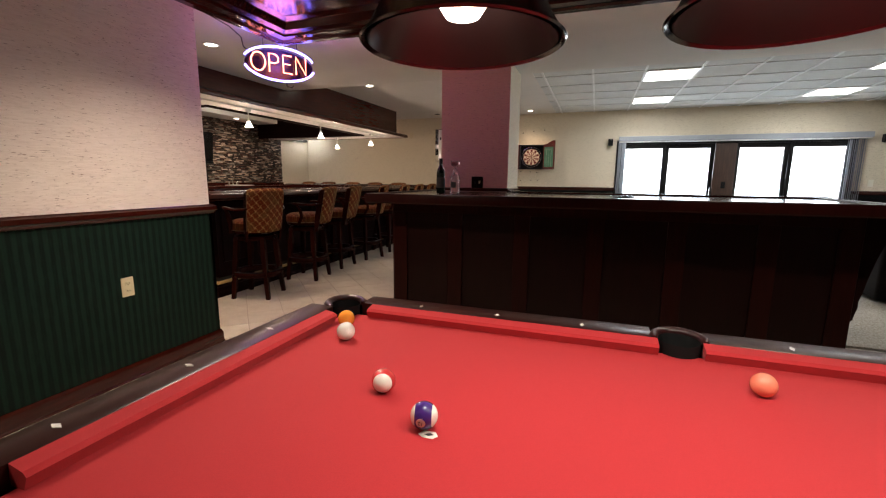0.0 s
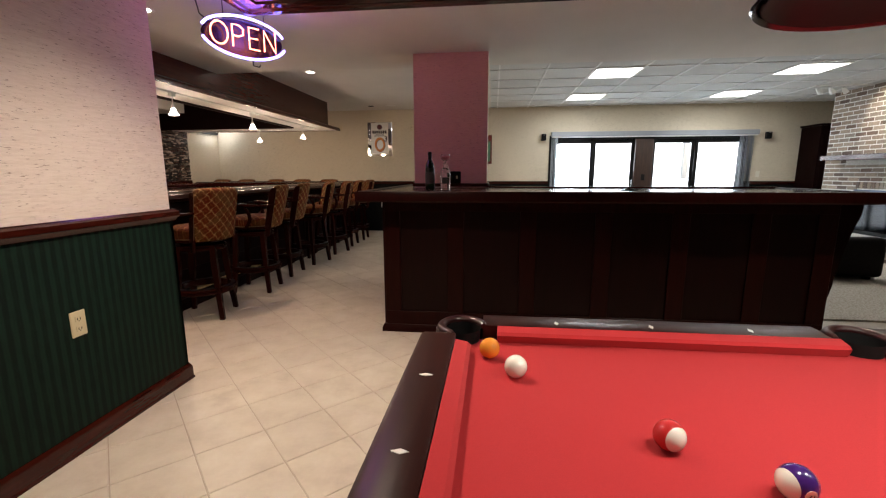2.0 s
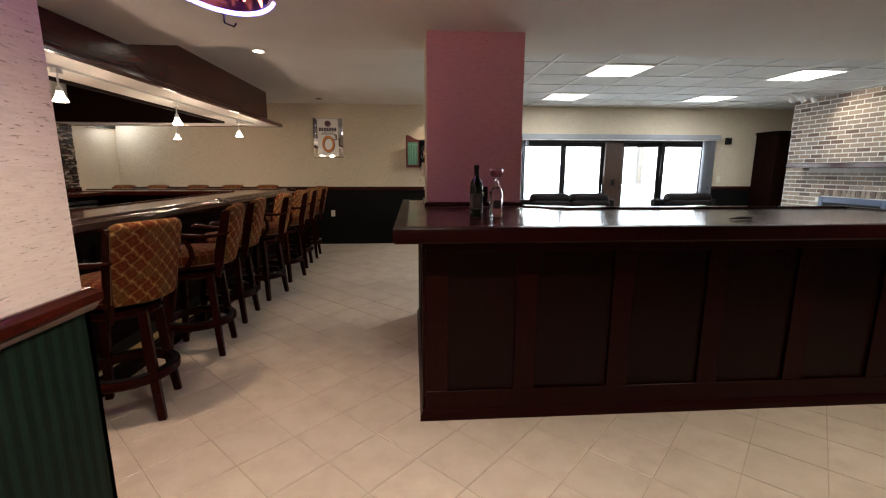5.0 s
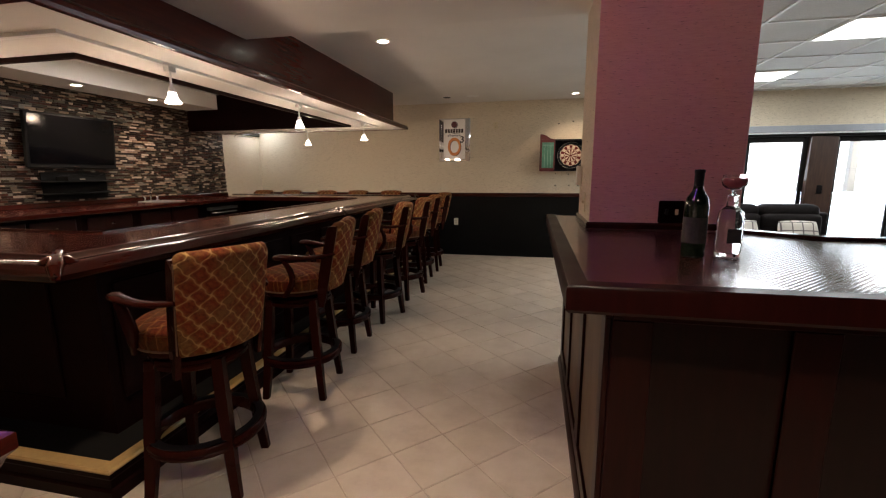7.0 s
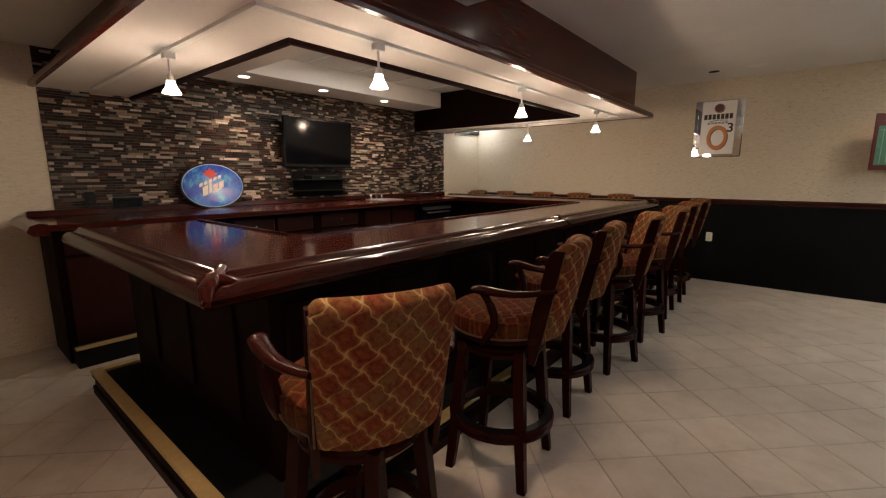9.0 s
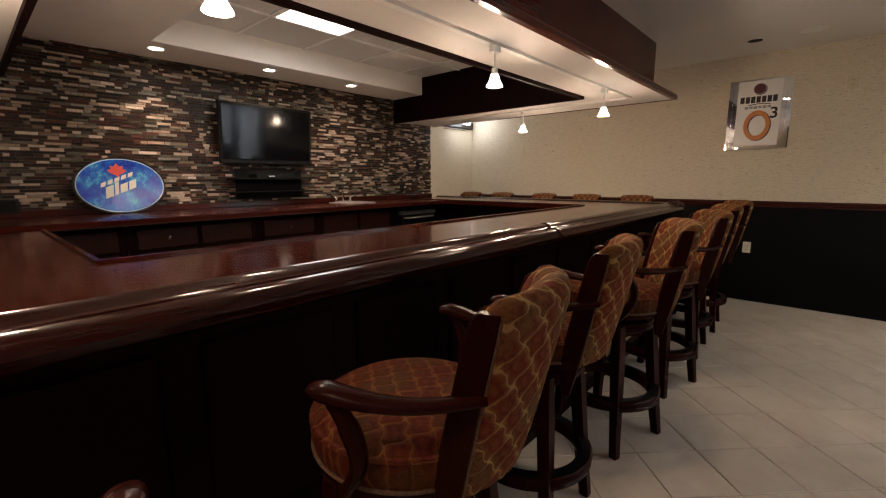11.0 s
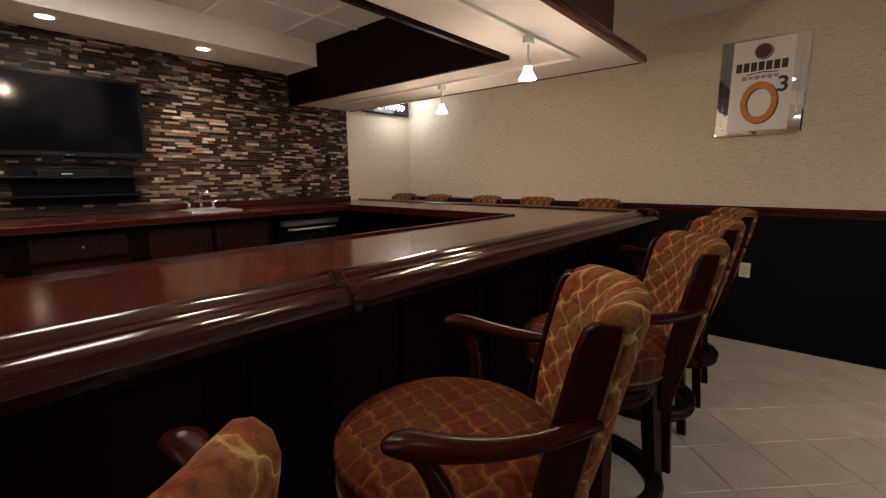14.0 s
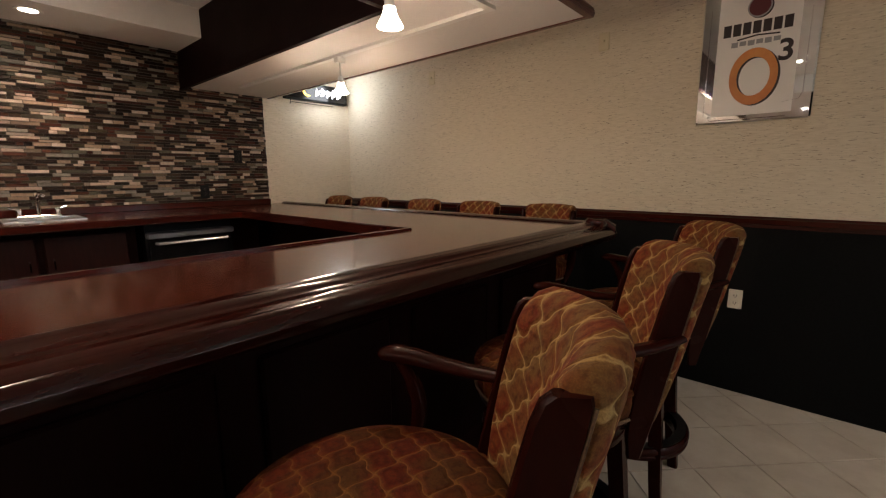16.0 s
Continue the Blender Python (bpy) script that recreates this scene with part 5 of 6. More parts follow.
# ------------------------------------------------------------------ wall fittings
def plate(name, label, category, m, mat, kind):
    """A switch or socket plate lying in xz, facing -y, set by m."""
    p = thing(name, label, category, "wall plates", m)
    part("cover", box(-0.036, 0.036, -0.006, 0.0, -0.058, 0.058, 0.004), mat, p)
    if kind == "socket":
        for z in (-0.022, 0.022):
            f = part("socket_face", box(-0.016, 0.016, -0.009, -0.005, z - 0.014, z + 0.014, 0.003), mat, p)
            b = box(-0.008, -0.005, -0.0105, -0.0085, z - 0.004, z + 0.006)
            box(0.005, 0.008, -0.0105, -0.0085, z - 0.004, z + 0.006, 0, b)
            box(-0.002, 0.002, -0.0105, -0.0085, z - 0.011, z - 0.007, 0, b)
            part("slots", b, INK, f, "dark slots")
    else:
        part("toggle", box(-0.005, 0.005, -0.018, -0.004, -0.006, 0.012, 0.002), mat, p)


def on_x(x, y, z): return at(x, y, z) @ Matrix.Rotation(math.radians(90), 4, 'Z')


plate("wall_outlet", "ivory double socket in the dark wainscot", "outlet", at(-2.30, FAR - 0.0125, 0.585), IVORY, "socket")
plate("wall_outlet", "almond double socket in the green striped paper", "outlet", on_x(SX + 0.0065, 2.714, 0.582), ALMOND, "socket")
plate("wall_switch", "almond switch plate on cream paper", "switch", at(-3.185, FAR - 0.0005, 2.21), ALMOND, "switch")
plate("wall_switch", "almond switch plate on cream paper", "switch", at(-4.77, FAR - 0.0005, 2.21), ALMOND, "switch")
plate("wall_outlet", "almond socket plate beside the mirror sign", "outlet", at(-1.64, FAR - 0.0005, 2.19), ALMOND, "socket")
plate("wall_switch", "ivory switch plate beside the patio doors", "switch", at(5.25, FAR - 0.0005, 1.22), IVORY, "switch")
plate("wall_switch", "almond plate on the column", "switch", at(-0.6855, 5.60, 1.235) @ Matrix.Rotation(math.radians(-90), 4, 'Z'), ALMOND, "switch")
plate("wall_outlet", "dark brown socket plate on the stone wall", "outlet", on_x(MOS + 0.023, 9.01, 1.514), BLACK, "socket")
plate("wall_outlet", "dark brown socket plate on the stone wall", "outlet", on_x(MOS + 0.023, 8.70, 1.205), BLACK, "socket")
plate("wall_outlet", "dark brown socket plate on the stone wall", "outlet", on_x(MOS + 0.023, 4.60, 1.20), BLACK, "socket")
p = thing("double_switch", "dark wooden switch plate with two rockers on the rose column", "switch", m=at(-0.285, 5.3495, 1.205))
part("cover", box(-0.062, 0.062, -0.008, 0.0, -0.058, 0.058, 0.006), DARKWOOD, p)
for x in (-0.024, 0.024):
    part("rocker", box(x - 0.008, x + 0.008, -0.013, -0.006, -0.014, 0.014, 0.002), ALMOND if x > 0 else BLACK, p)
p = thing("thermostat", "small white thermostat box on the column", "thermostat", m=at(-0.686, 5.86, 1.39))
part("case", box(-0.03, 0.0, -0.045, 0.045, -0.06, 0.06, 0.006), IVORY, p)
part("dial", box(-0.033, -0.029, -0.02, 0.02, -0.01, 0.03, 0.002), WHITEMETAL, p)
p = thing("junction_box", "flat black box on the stone wall", "junction box", m=at(MOS + 0.022, 4.86, 1.155))
part("case", box(0, 0.05, -0.11, 0.11, -0.05, 0.05, 0.006), BLACK, p)
part("flap", box(0.05, 0.054, -0.09, 0.09, -0.035, 0.035, 0.002), BLACKGLOSS, p)
for x, z in ((1.10, 1.965), (5.335, 1.955)):
    s = thing("wall_speaker", "small black satellite speaker on a wall bracket", "speaker", "wall speakers", at(x, FAR, z))
    part("case", box(-0.045, 0.045, -0.10, -0.02, -0.065, 0.065, 0.006), BLACK, s)
    part("grille", box(-0.038, 0.038, -0.104, -0.099, -0.058, 0.03, 0.003), RUBBER, s)
    part("badge", box(-0.015, 0.015, -0.104, -0.099, 0.04, 0.048), CHROME, s)
    part("bracket", box(-0.015, 0.015, -0.02, 0.0, -0.02, 0.02), BLACK, s)

# blinds and valance
v = thing("valance", "grey fabric valance over the patio doors", "valance")
part("board", box(1.25, 5.15, FAR - 0.11, FAR - 0.001, 1.975, 2.065, 0.004), GREYFABRIC, v)
part("channel", box(1.26, 5.14, FAR - 0.09, FAR - 0.02, 1.955, 1.976), WHITEMETAL, v)
for x0, n in ((1.27, 5), (4.84, 10)):
    s = thing("vertical_blinds", "stack of drawn grey vertical blind slats", "blinds", "blind stacks")
    for i in range(n):
        m = at(x0 + i * 0.027, FAR - 0.055, 0) @ Matrix.Rotation(math.radians(66 + 6 * (i % 3)), 4, 'Z')
        b = sweep([(-0.001, 0.06), (0.001, 0.06), (0.001, 1.955), (-0.001, 1.955)], [(-0.042, 0.004), (-0.015, -0.002), (0.015, -0.002), (0.042, 0.004)])
        bmesh.ops.transform(b, matrix=m, verts=b.verts)
        part("slat", b, GREYFABRIC, s)

# ------------------------------------------------------------------ mirror sign
def mirror_sign():
    s = thing("mirror_sign", "mirrored glass sign with an orange ring on white", "sign", m=at(-2.332, FAR - 0.001, 1.97))
    part("mirror", box(-0.268, 0.268, -0.016, 0.0, -0.354, 0.354, 0.008), MIRROR, s, "bevelled mirror glass")
    part("panel", box(-0.185, 0.185, -0.0185, -0.0155, -0.315, 0.335, 0.001), POSTERWHITE, s, "white printed field")
    def disc(r0, r1, cx, cz, sx, mat, name, d):
        b = lathe([(r0, 0), (r1, 0), (r1, 0.0015), (r0, 0.0015), (r0, 0)] if r0 else [(0, 0), (r1, 0), (r1, 0.0015), (0, 0.0015)], 40)
        bmesh.ops.scale(b, vec=(sx, 1, 1), verts=b.verts)
        bmesh.ops.transform(b, matrix=at(cx, -0.0185 - d, cz) @ FACE_Y, verts=b.verts)
        part(name, b, mat, s)
    disc(0, 0.055, 0.006, 0.245, 1.0, INK, "emblem_shadow", 0.0)
    disc(0, 0.055, 0.0, 0.25, 1.0, SILVERINK, "emblem_rim", 0.002)
    disc(0, 0.048, 0.0, 0.25, 1.0, EMBLEM, "emblem", 0.004)
    # wordmarks as plain bars
    for i in range(7):
        x = -0.158 + i * 0.0455
        part("letter_bar", box(x, x + 0.036, -0.0205, -0.0185, 0.115, 0.178), INK, s, "black wordmark bar")
    for i in range(6):
        x = -0.115 + i * 0.038
        part("letter_bar", box(x, x + 0.030, -0.0205, -0.0185, 0.055 + 0.004 * (i % 2), 0.082), SILVERINK, s, "grey wordmark bar")
    part("swoosh", tube([(-0.09, -0.0195, 0.092), (0.0, -0.0195, 0.104), (0.10, -0.0195, 0.096)], 0.004, 6), INK, s)
    disc(0.102, 0.150, 0.010, -0.118, 0.74, INK, "ring_shadow", 0.0)
    disc(0.102, 0.150, 0.0, -0.112, 0.74, ORANGEINK, "ring", 0.002)
    lettering("numeral", "3", 0.15, INK, s, at(0.135, -0.021, 0.0) @ FACE_Y, 0.001, 1.0, 0.003)
    for pts in ([(-0.225, -0.017, 0.28), (-0.225, -0.017, -0.31)], [(-0.19, -0.017, -0.335), (0.16, -0.017, -0.335)], [(0.225, -0.017, 0.20), (0.225, -0.017, -0.22), (0.21, -0.017, -0.25), (0.14, -0.017, -0.262)]):
        part("etched_line", tube(pts, 0.0022, 6), CHROME, s)


EMBLEM = material("emblem_red", (0.10, 0.015, 0.02), 0.4)[0]
mirror_sign()

# ------------------------------------------------------------------ dartboard
def dartboard():
    s = thing("dartboard_cabinet", "open cherry-wood dartboard cabinet with green score boards", "dartboard", m=at(-0.43, FAR - 0.001, 1.69))
    b = box(-0.25, 0.25, -0.02, 0.0, -0.25, 0.25)
    box(-0.25, -0.232, -0.10, -0.02, -0.25, 0.25, 0.002, b)
    box(0.232, 0.25, -0.10, -0.02, -0.25, 0.25, 0.002, b)
    box(-0.232, 0.232, -0.10, -0.02, -0.25, -0.232, 0.002, b)
    box(-0.232, 0.232, -0.10, -0.02, 0.232, 0.25, 0.002, b)
    part("cabinet", b, BLACK, s, "dark cabinet box")
    d = part("board", lathe([(0, 0.0), (0.222, 0.0), (0.225, 0.02), (0.21, 0.035), (0, 0.035)], 48, None, at(0, -0.022, 0) @ FACE_Y), BLACK, s, "round bristle board")
    for ring, (r0, r1) in enumerate(((0.016, 0.095), (0.095, 0.105), (0.105, 0.158), (0.158, 0.168))):
        for k in range(20):
            b = bmesh.new()
            a = [math.radians(18 * k - 9 + 4.5 * i) for i in range(5)]
            b.faces.new([b.verts.new((r1 * math.cos(x), r1 * math.sin(x), 0)) for x in a] + [b.verts.new((r0 * math.cos(x), r0 * math.sin(x), 0)) for x in reversed(a)])
            bmesh.ops.transform(b, matrix=at(0, -0.0585 - 0.0002 * ring, 0) @ FACE_Y, verts=b.verts)
            mat = (DARTCREAM, DARTRED)[k % 2] if ring in (0, 2) else (DARTRED, DARTCREAM)[k % 2]
            part("segment", b, mat, d)
    part("bull", lathe([(0, 0), (0.016, 0), (0.016, 0.002), (0, 0.002)], 20, None, at(0, -0.0585, 0) @ FACE_Y), DARTRED, d)
    part("wire_ring", tube([(0.205 * math.cos(2 * math.pi * i / 40), -0.063, 0.205 * math.sin(2 * math.pi * i / 40)) for i in range(40)], 0.003, 6, closed=True), CHROME, d, "chrome number ring", True)
    for sx in (-1, 1):
        door = part("door", box(0, 0.245, -0.018, 0.0, -0.25, 0.25, 0.003), CHERRY, s, "red-brown cabinet door")
        door.data.transform(Matrix.Translation((sx * 0.252, -0.088, 0)) @ Matrix.Rotation(math.radians(-18 if sx > 0 else 198), 4, 'Z') @ (Matrix.Identity(4) if sx > 0 else Matrix.Diagonal((1, -1, 1, 1))))
        crest = [(0, 0.0), (0.245, 0.0), (0.245, 0.075), (0.19, 0.075), (0.13, 0.045), (0.08, 0.015)]
        b = prism(crest, 0, 0.018)
        bmesh.ops.transform(b, matrix=Matrix.Translation((sx * 0.252, -0.088, 0.25)) @ Matrix.Rotation(math.radians(-18 if sx > 0 else 198), 4, 'Z') @ (Matrix.Identity(4) if sx > 0 else Matrix.Diagonal((1, -1, 1, 1))) @ FACE_Y, verts=b.verts)
        part("crest", b, CHERRY, door)
        b = box(0.025, 0.215, -0.0225, -0.0185, -0.20, 0.20)
        bmesh.ops.transform(b, matrix=Matrix.Translation((sx * 0.252, -0.088, 0)) @ Matrix.Rotation(math.radians(-18 if sx > 0 else 198), 4, 'Z') @ (Matrix.Identity(4) if sx > 0 else Matrix.Diagonal((1, -1, 1, 1))), verts=b.verts)
        part("score_board", b, SCOREGREEN, door, "green score board")
        b = box(0.03, 0.21, -0.0245, -0.0226, 0.155, 0.16)
        for q in (0.07, 0.12, 0.17): box(q, q + 0.004, -0.0245, -0.0226, -0.19, 0.155, 0, b)
        bmesh.ops.transform(b, matrix=Matrix.Translation((sx * 0.252, -0.088, 0)) @ Matrix.Rotation(math.radians(-18 if sx > 0 else 198), 4, 'Z') @ (Matrix.Identity(4) if sx > 0 else Matrix.Diagonal((1, -1, 1, 1))), verts=b.verts)
        part("score_lines", b, SCOREPALE, door)
    for x, z in ((-0.20, 0.50), (0.02, 0.53), (0.24, 0.55), (-0.22, -0.29), (-0.02, -0.30), (0.12, -0.31), (-0.22, -0.48), (0.0, -0.48), (0.14, -0.48)):
        b = lathe([(0, 0.008), (0.008, 0.006), (0.011, 0.0)], 12, None, at(-0.43 + x, FAR - 0.001, 1.69 + z) @ FACE_Y)
        tagged(part("wall_peg", b, BLACK, None, "", True), "small black rubber peg on cream paper", "peg", "pegs round the dartboard")


CHERRY = wood("cherry_wood", (0.05, 0.006, 0.005), (0.11, 0.014, 0.010), 0.35, 0.1, (7, 7, 0.8))
DARTCREAM = speckled("dart_cream", (0.62, 0.50, 0.36), (0.72, 0.60, 0.45), 200, 0.9)
DARTRED = speckled("dart_red", (0.11, 0.010, 0.010), (0.16, 0.016, 0.014), 200, 0.9)
SCOREGREEN = speckled("score_green", (0.045, 0.15, 0.10), (0.07, 0.20, 0.135), 14, 0.6, 0.0)
SCOREPALE = material("score_pale", (0.22, 0.36, 0.28), 0.5)[0]
dartboard()

# ------------------------------------------------------------------ television and shelf
def television():
    s = thing("television", "wide black flat television mounted on the stone wall", "television")
    y0, y1, z0, z1 = 6.345, 7.285, 1.485, 2.05
    part("case", box(-5.99, -5.945, y0, y1, z0, z1, 0.012, None, 2), RUBBER, s)
    part("screen", box(-5.946, -5.943, y0 + 0.025, y1 - 0.025, z0 + 0.045, z1 - 0.025), TVSCREEN, s, "dark glossy screen")
    part("bottom_trim", box(-5.946, -5.940, y0 + 0.02, y1 - 0.02, z0 + 0.006, z0 + 0.030, 0.002), RUBBER, s)
    part("badge", box(-5.940, -5.9385, 6.79, 6.84, z0 + 0.014, z0 + 0.022), CHROME, s)
    part("wall_bracket", box(MOS + 0.02, -5.99, 6.70, 7.10, 1.62, 1.92), BLACK, s)
    lean = at(-5.99, 0, z0) @ Matrix.Rotation(math.radians(5), 4, 'Y') @ at(5.99, 0, -z0)
    for o in s.children:
        if not o.name.startswith("wall_bracket"): o.data.transform(lean)
    k = thing("media_shelf", "black glass shelf with a player box and loose cables", "shelf")
    part("shelf", box(MOS + 0.02, -5.80, 6.42, 7.26, 1.335, 1.347, 0.002), RUBBER, k)
    part("shelf", box(MOS + 0.02, -5.82, 6.42, 7.26, 1.205, 1.217, 0.002), RUBBER, k)
    # dull black sheet in place of the television's shadow on the stone
    part("back_panel", box(MOS + 0.02, MOS + 0.03, 6.50, 7.20, 1.14, 1.44), RUBBER, k)
    part("cable", tube([(-6.0, 6.55, 1.47), (-5.97, 6.65, 1.40), (-5.95, 6.85, 1.42), (-5.95, 7.05, 1.40), (-6.0, 7.2, 1.45)], 0.003, 6), BLACK, k, "loose black cable")
    p = thing("media_player", "flat black player box on the shelf", "player")
    part("case", box(-6.0, -5.83, 6.62, 7.0, 1.3475, 1.39, 0.003), RUBBER, p)
    part("display", box(-5.83, -5.8285, 6.74, 6.80, 1.36, 1.37), CHROME, p)


television()

# oval beer sign leaning on the wall
def oval_sign():
    s = thing("oval_sign", "blue oval sign with a red leaf shape and a pale band", "sign", m=at(-5.985, 5.575, 1.288) @ Matrix.Rotation(math.radians(-6), 4, 'Y'))
    def oval(a, c, d0, d1, mat, name):
        b = lathe([(0, d0), (1, d0), (1, d1), (0, d1)], 56)
        bmesh.ops.scale(b, vec=(a, c, 1), verts=b.verts)
        bmesh.ops.transform(b, matrix=FACE_X, verts=b.verts)
        return part(name, b, mat, s)
    oval(0.305, 0.226, 0.0, 0.022, BLACK, "case")
    oval(0.292, 0.213, 0.022, 0.0235, SIGNRIM, "rim")
    oval(0.286, 0.207, 0.0235, 0.0245, SIGNBLUE, "face")
    leaf = [(0.0, 0.075), (0.018, 0.045), (0.045, 0.052), (0.038, 0.028), (0.066, 0.018), (0.04, -0.008), (0.012, -0.02), (0, -0.045), (-0.012, -0.02), (-0.04, -0.008), (-0.066, 0.018), (-0.038, 0.028), (-0.045, 0.052), (-0.018, 0.045)]
    b = prism(leaf, 0.0245, 0.0262)
    bmesh.ops.transform(b, matrix=FACE_X @ at(-0.02, 0.105, 0), verts=b.verts)
    part("leaf_shape", b, SIGNRED, s, "red leaf shape")
    b = bmesh.new()
    for i, (w, h) in enumerate(((0.052, 0.09), (0.026, 0.10), (0.05, 0.07), (0.05, 0.07))):
        x = -0.115 + (0, 0.062, 0.098, 0.158)[i]
        add(b, prism([(x, -0.055 + 0.42 * x), (x + w, -0.055 + 0.42 * (x + w)), (x + w + 0.008, h - 0.055 + 0.42 * (x + w)), (x + 0.008, h - 0.055 + 0.42 * x)], 0.0262, 0.028))
    bmesh.ops.transform(b, matrix=FACE_X, verts=b.verts)
    part("wordmark", b, SIGNPALE, s, "pale wordmark blocks")
    b = bmesh.new()
    for i in range(5):
        x = -0.14 + i * 0.046
        add(b, prism([(x, 0.045 + 0.42 * x), (x + 0.034, 0.045 + 0.42 * (x + 0.034)), (x + 0.04, 0.078 + 0.42 * (x + 0.034)), (x + 0.006, 0.078 + 0.42 * x)], 0.0264, 0.0275))
    bmesh.ops.transform(b, matrix=FACE_X, verts=b.verts)
    part("wordmark", b, SIGNPALE, s, "pale script blocks")


def mottled_blue():
    m, t, b = material("sign_blue", (0.02, 0.12, 0.5), 0.15, coat=0.4)
    f = grain_of(t, coords(t), 9, 6, 0.75)
    c = ramp(t, f, [(0.40, (0.004, 0.018, 0.22)), (0.54, (0.010, 0.08, 0.36)), (0.68, (0.07, 0.38, 0.44))])
    t.links.new(c, b.inputs["Base Color"])
    t.links.new(c, b.inputs["Emission Color"])
    b.inputs["Emission Strength"].default_value = 0.12
    return m


SIGNBLUE = mottled_blue()
SIGNRIM = material("sign_rim", (0.45, 0.62, 0.72), 0.3)[0]
SIGNRED = material("sign_red", (0.50, 0.05, 0.03), 0.3)[0]
SIGNPALE = material("sign_pale", (0.55, 0.55, 0.48), 0.3)[0]
oval_sign()

# small lit beer sign in the far corner
s = thing("lit_beer_sign", "small dark box sign with a yellow crescent and white script", "sign", m=at(MOS + 0.001, 9.86, 2.165))
part("case", box(0.0, 0.07, -0.36, 0.36, -0.075, 0.10, 0.006), BLACK, s)
part("face", box(0.07, 0.073, -0.34, 0.34, -0.06, 0.09), BLACKGLOSS, s)
SIGNWHITE = material("sign_white_glow", (0.9, 0.9, 0.9), 0.4, emit=(0.9, 0.95, 1.0), power=6.0)[0]
SIGNYELLOW = material("sign_yellow_glow", (0.9, 0.7, 0.2), 0.4, emit=(1.0, 0.65, 0.10), power=4.0)[0]
part("crescent", tube([(0.078, -0.12 + 0.05 * math.cos(a), 0.02 + 0.05 * math.sin(a)) for a in [math.radians(60 + 24 * i) for i in range(11)]], [0.003] + [0.010] * 9 + [0.003], 8), SIGNYELLOW, s, "yellow crescent")
for k in range(5):
    y = -0.03 + 0.065 * k
    part("script_bar", tube([(0.078, y, -0.02), (0.078, y + 0.012, 0.045 + 0.012 * (k % 2)), (0.078, y + 0.03, 0.0), (0.078, y + 0.048, 0.035)], 0.007, 6), SIGNWHITE, s, "white script stroke")
part("wire", tube([(0.05, -0.30, -0.075), (0.05, -0.31, -0.12), (0.03, -0.28, -0.10), (0.02, 0.2, -0.095)], 0.003, 6), BLACK, s)
lamp("beer_sign_glow", 'POINT', (MOS + 0.22, 9.95, 2.18), (0, 0, 0), 9, (0.90, 0.94, 1.0), size=0.15)

# sink
def sink():
    s = thing("bar_sink", "small steel sink with a chrome two-handle tap", "sink", m=at(-5.66, 7.60, 1.07))
    b = sweep([(-0.03, 0.001), (-0.03, 0.007), (-0.005, 0.009), (0.0, 0.006), (0.0, -0.03), (-0.006, -0.03), (-0.008, 0.001)], [(-0.17, -0.19), (-0.17, 0.19), (0.17, 0.19), (0.17, -0.19)][::-1], True)
    part("rim", b, STEEL, s, "", True)
    part("bowl", box(-0.168, 0.168, -0.188, 0.188, -0.035, 0.0015), STEEL, s)
    t = part("tap", tube([(-0.17, 0, 0.01), (-0.17, 0, 0.10), (-0.165, 0, 0.14), (-0.13, 0.01, 0.165), (-0.07, 0.02, 0.15)], [0.014, 0.011, 0.010, 0.010, 0.011], 10), CHROME, s, "chrome spout", True)
    part("tap_base", box(-0.195, -0.145, -0.11, 0.11, 0.007, 0.02, 0.005), CHROME, s)
    for y in (-0.095, 0.095):
        h = part("tap_handle", lathe([(0.016, 0.018), (0.014, 0.04), (0.018, 0.055), (0.012, 0.065), (0, 0.068)], 14, None, at(-0.17, y, 0)), CHROME, s, "chrome handle", True)
        part("lever", tube([(-0.17, y, 0.058), (-0.155, y + (0.045 if y > 0 else -0.045), 0.075)], [0.007, 0.005], 8), CHROME, h, "", True)


sink()

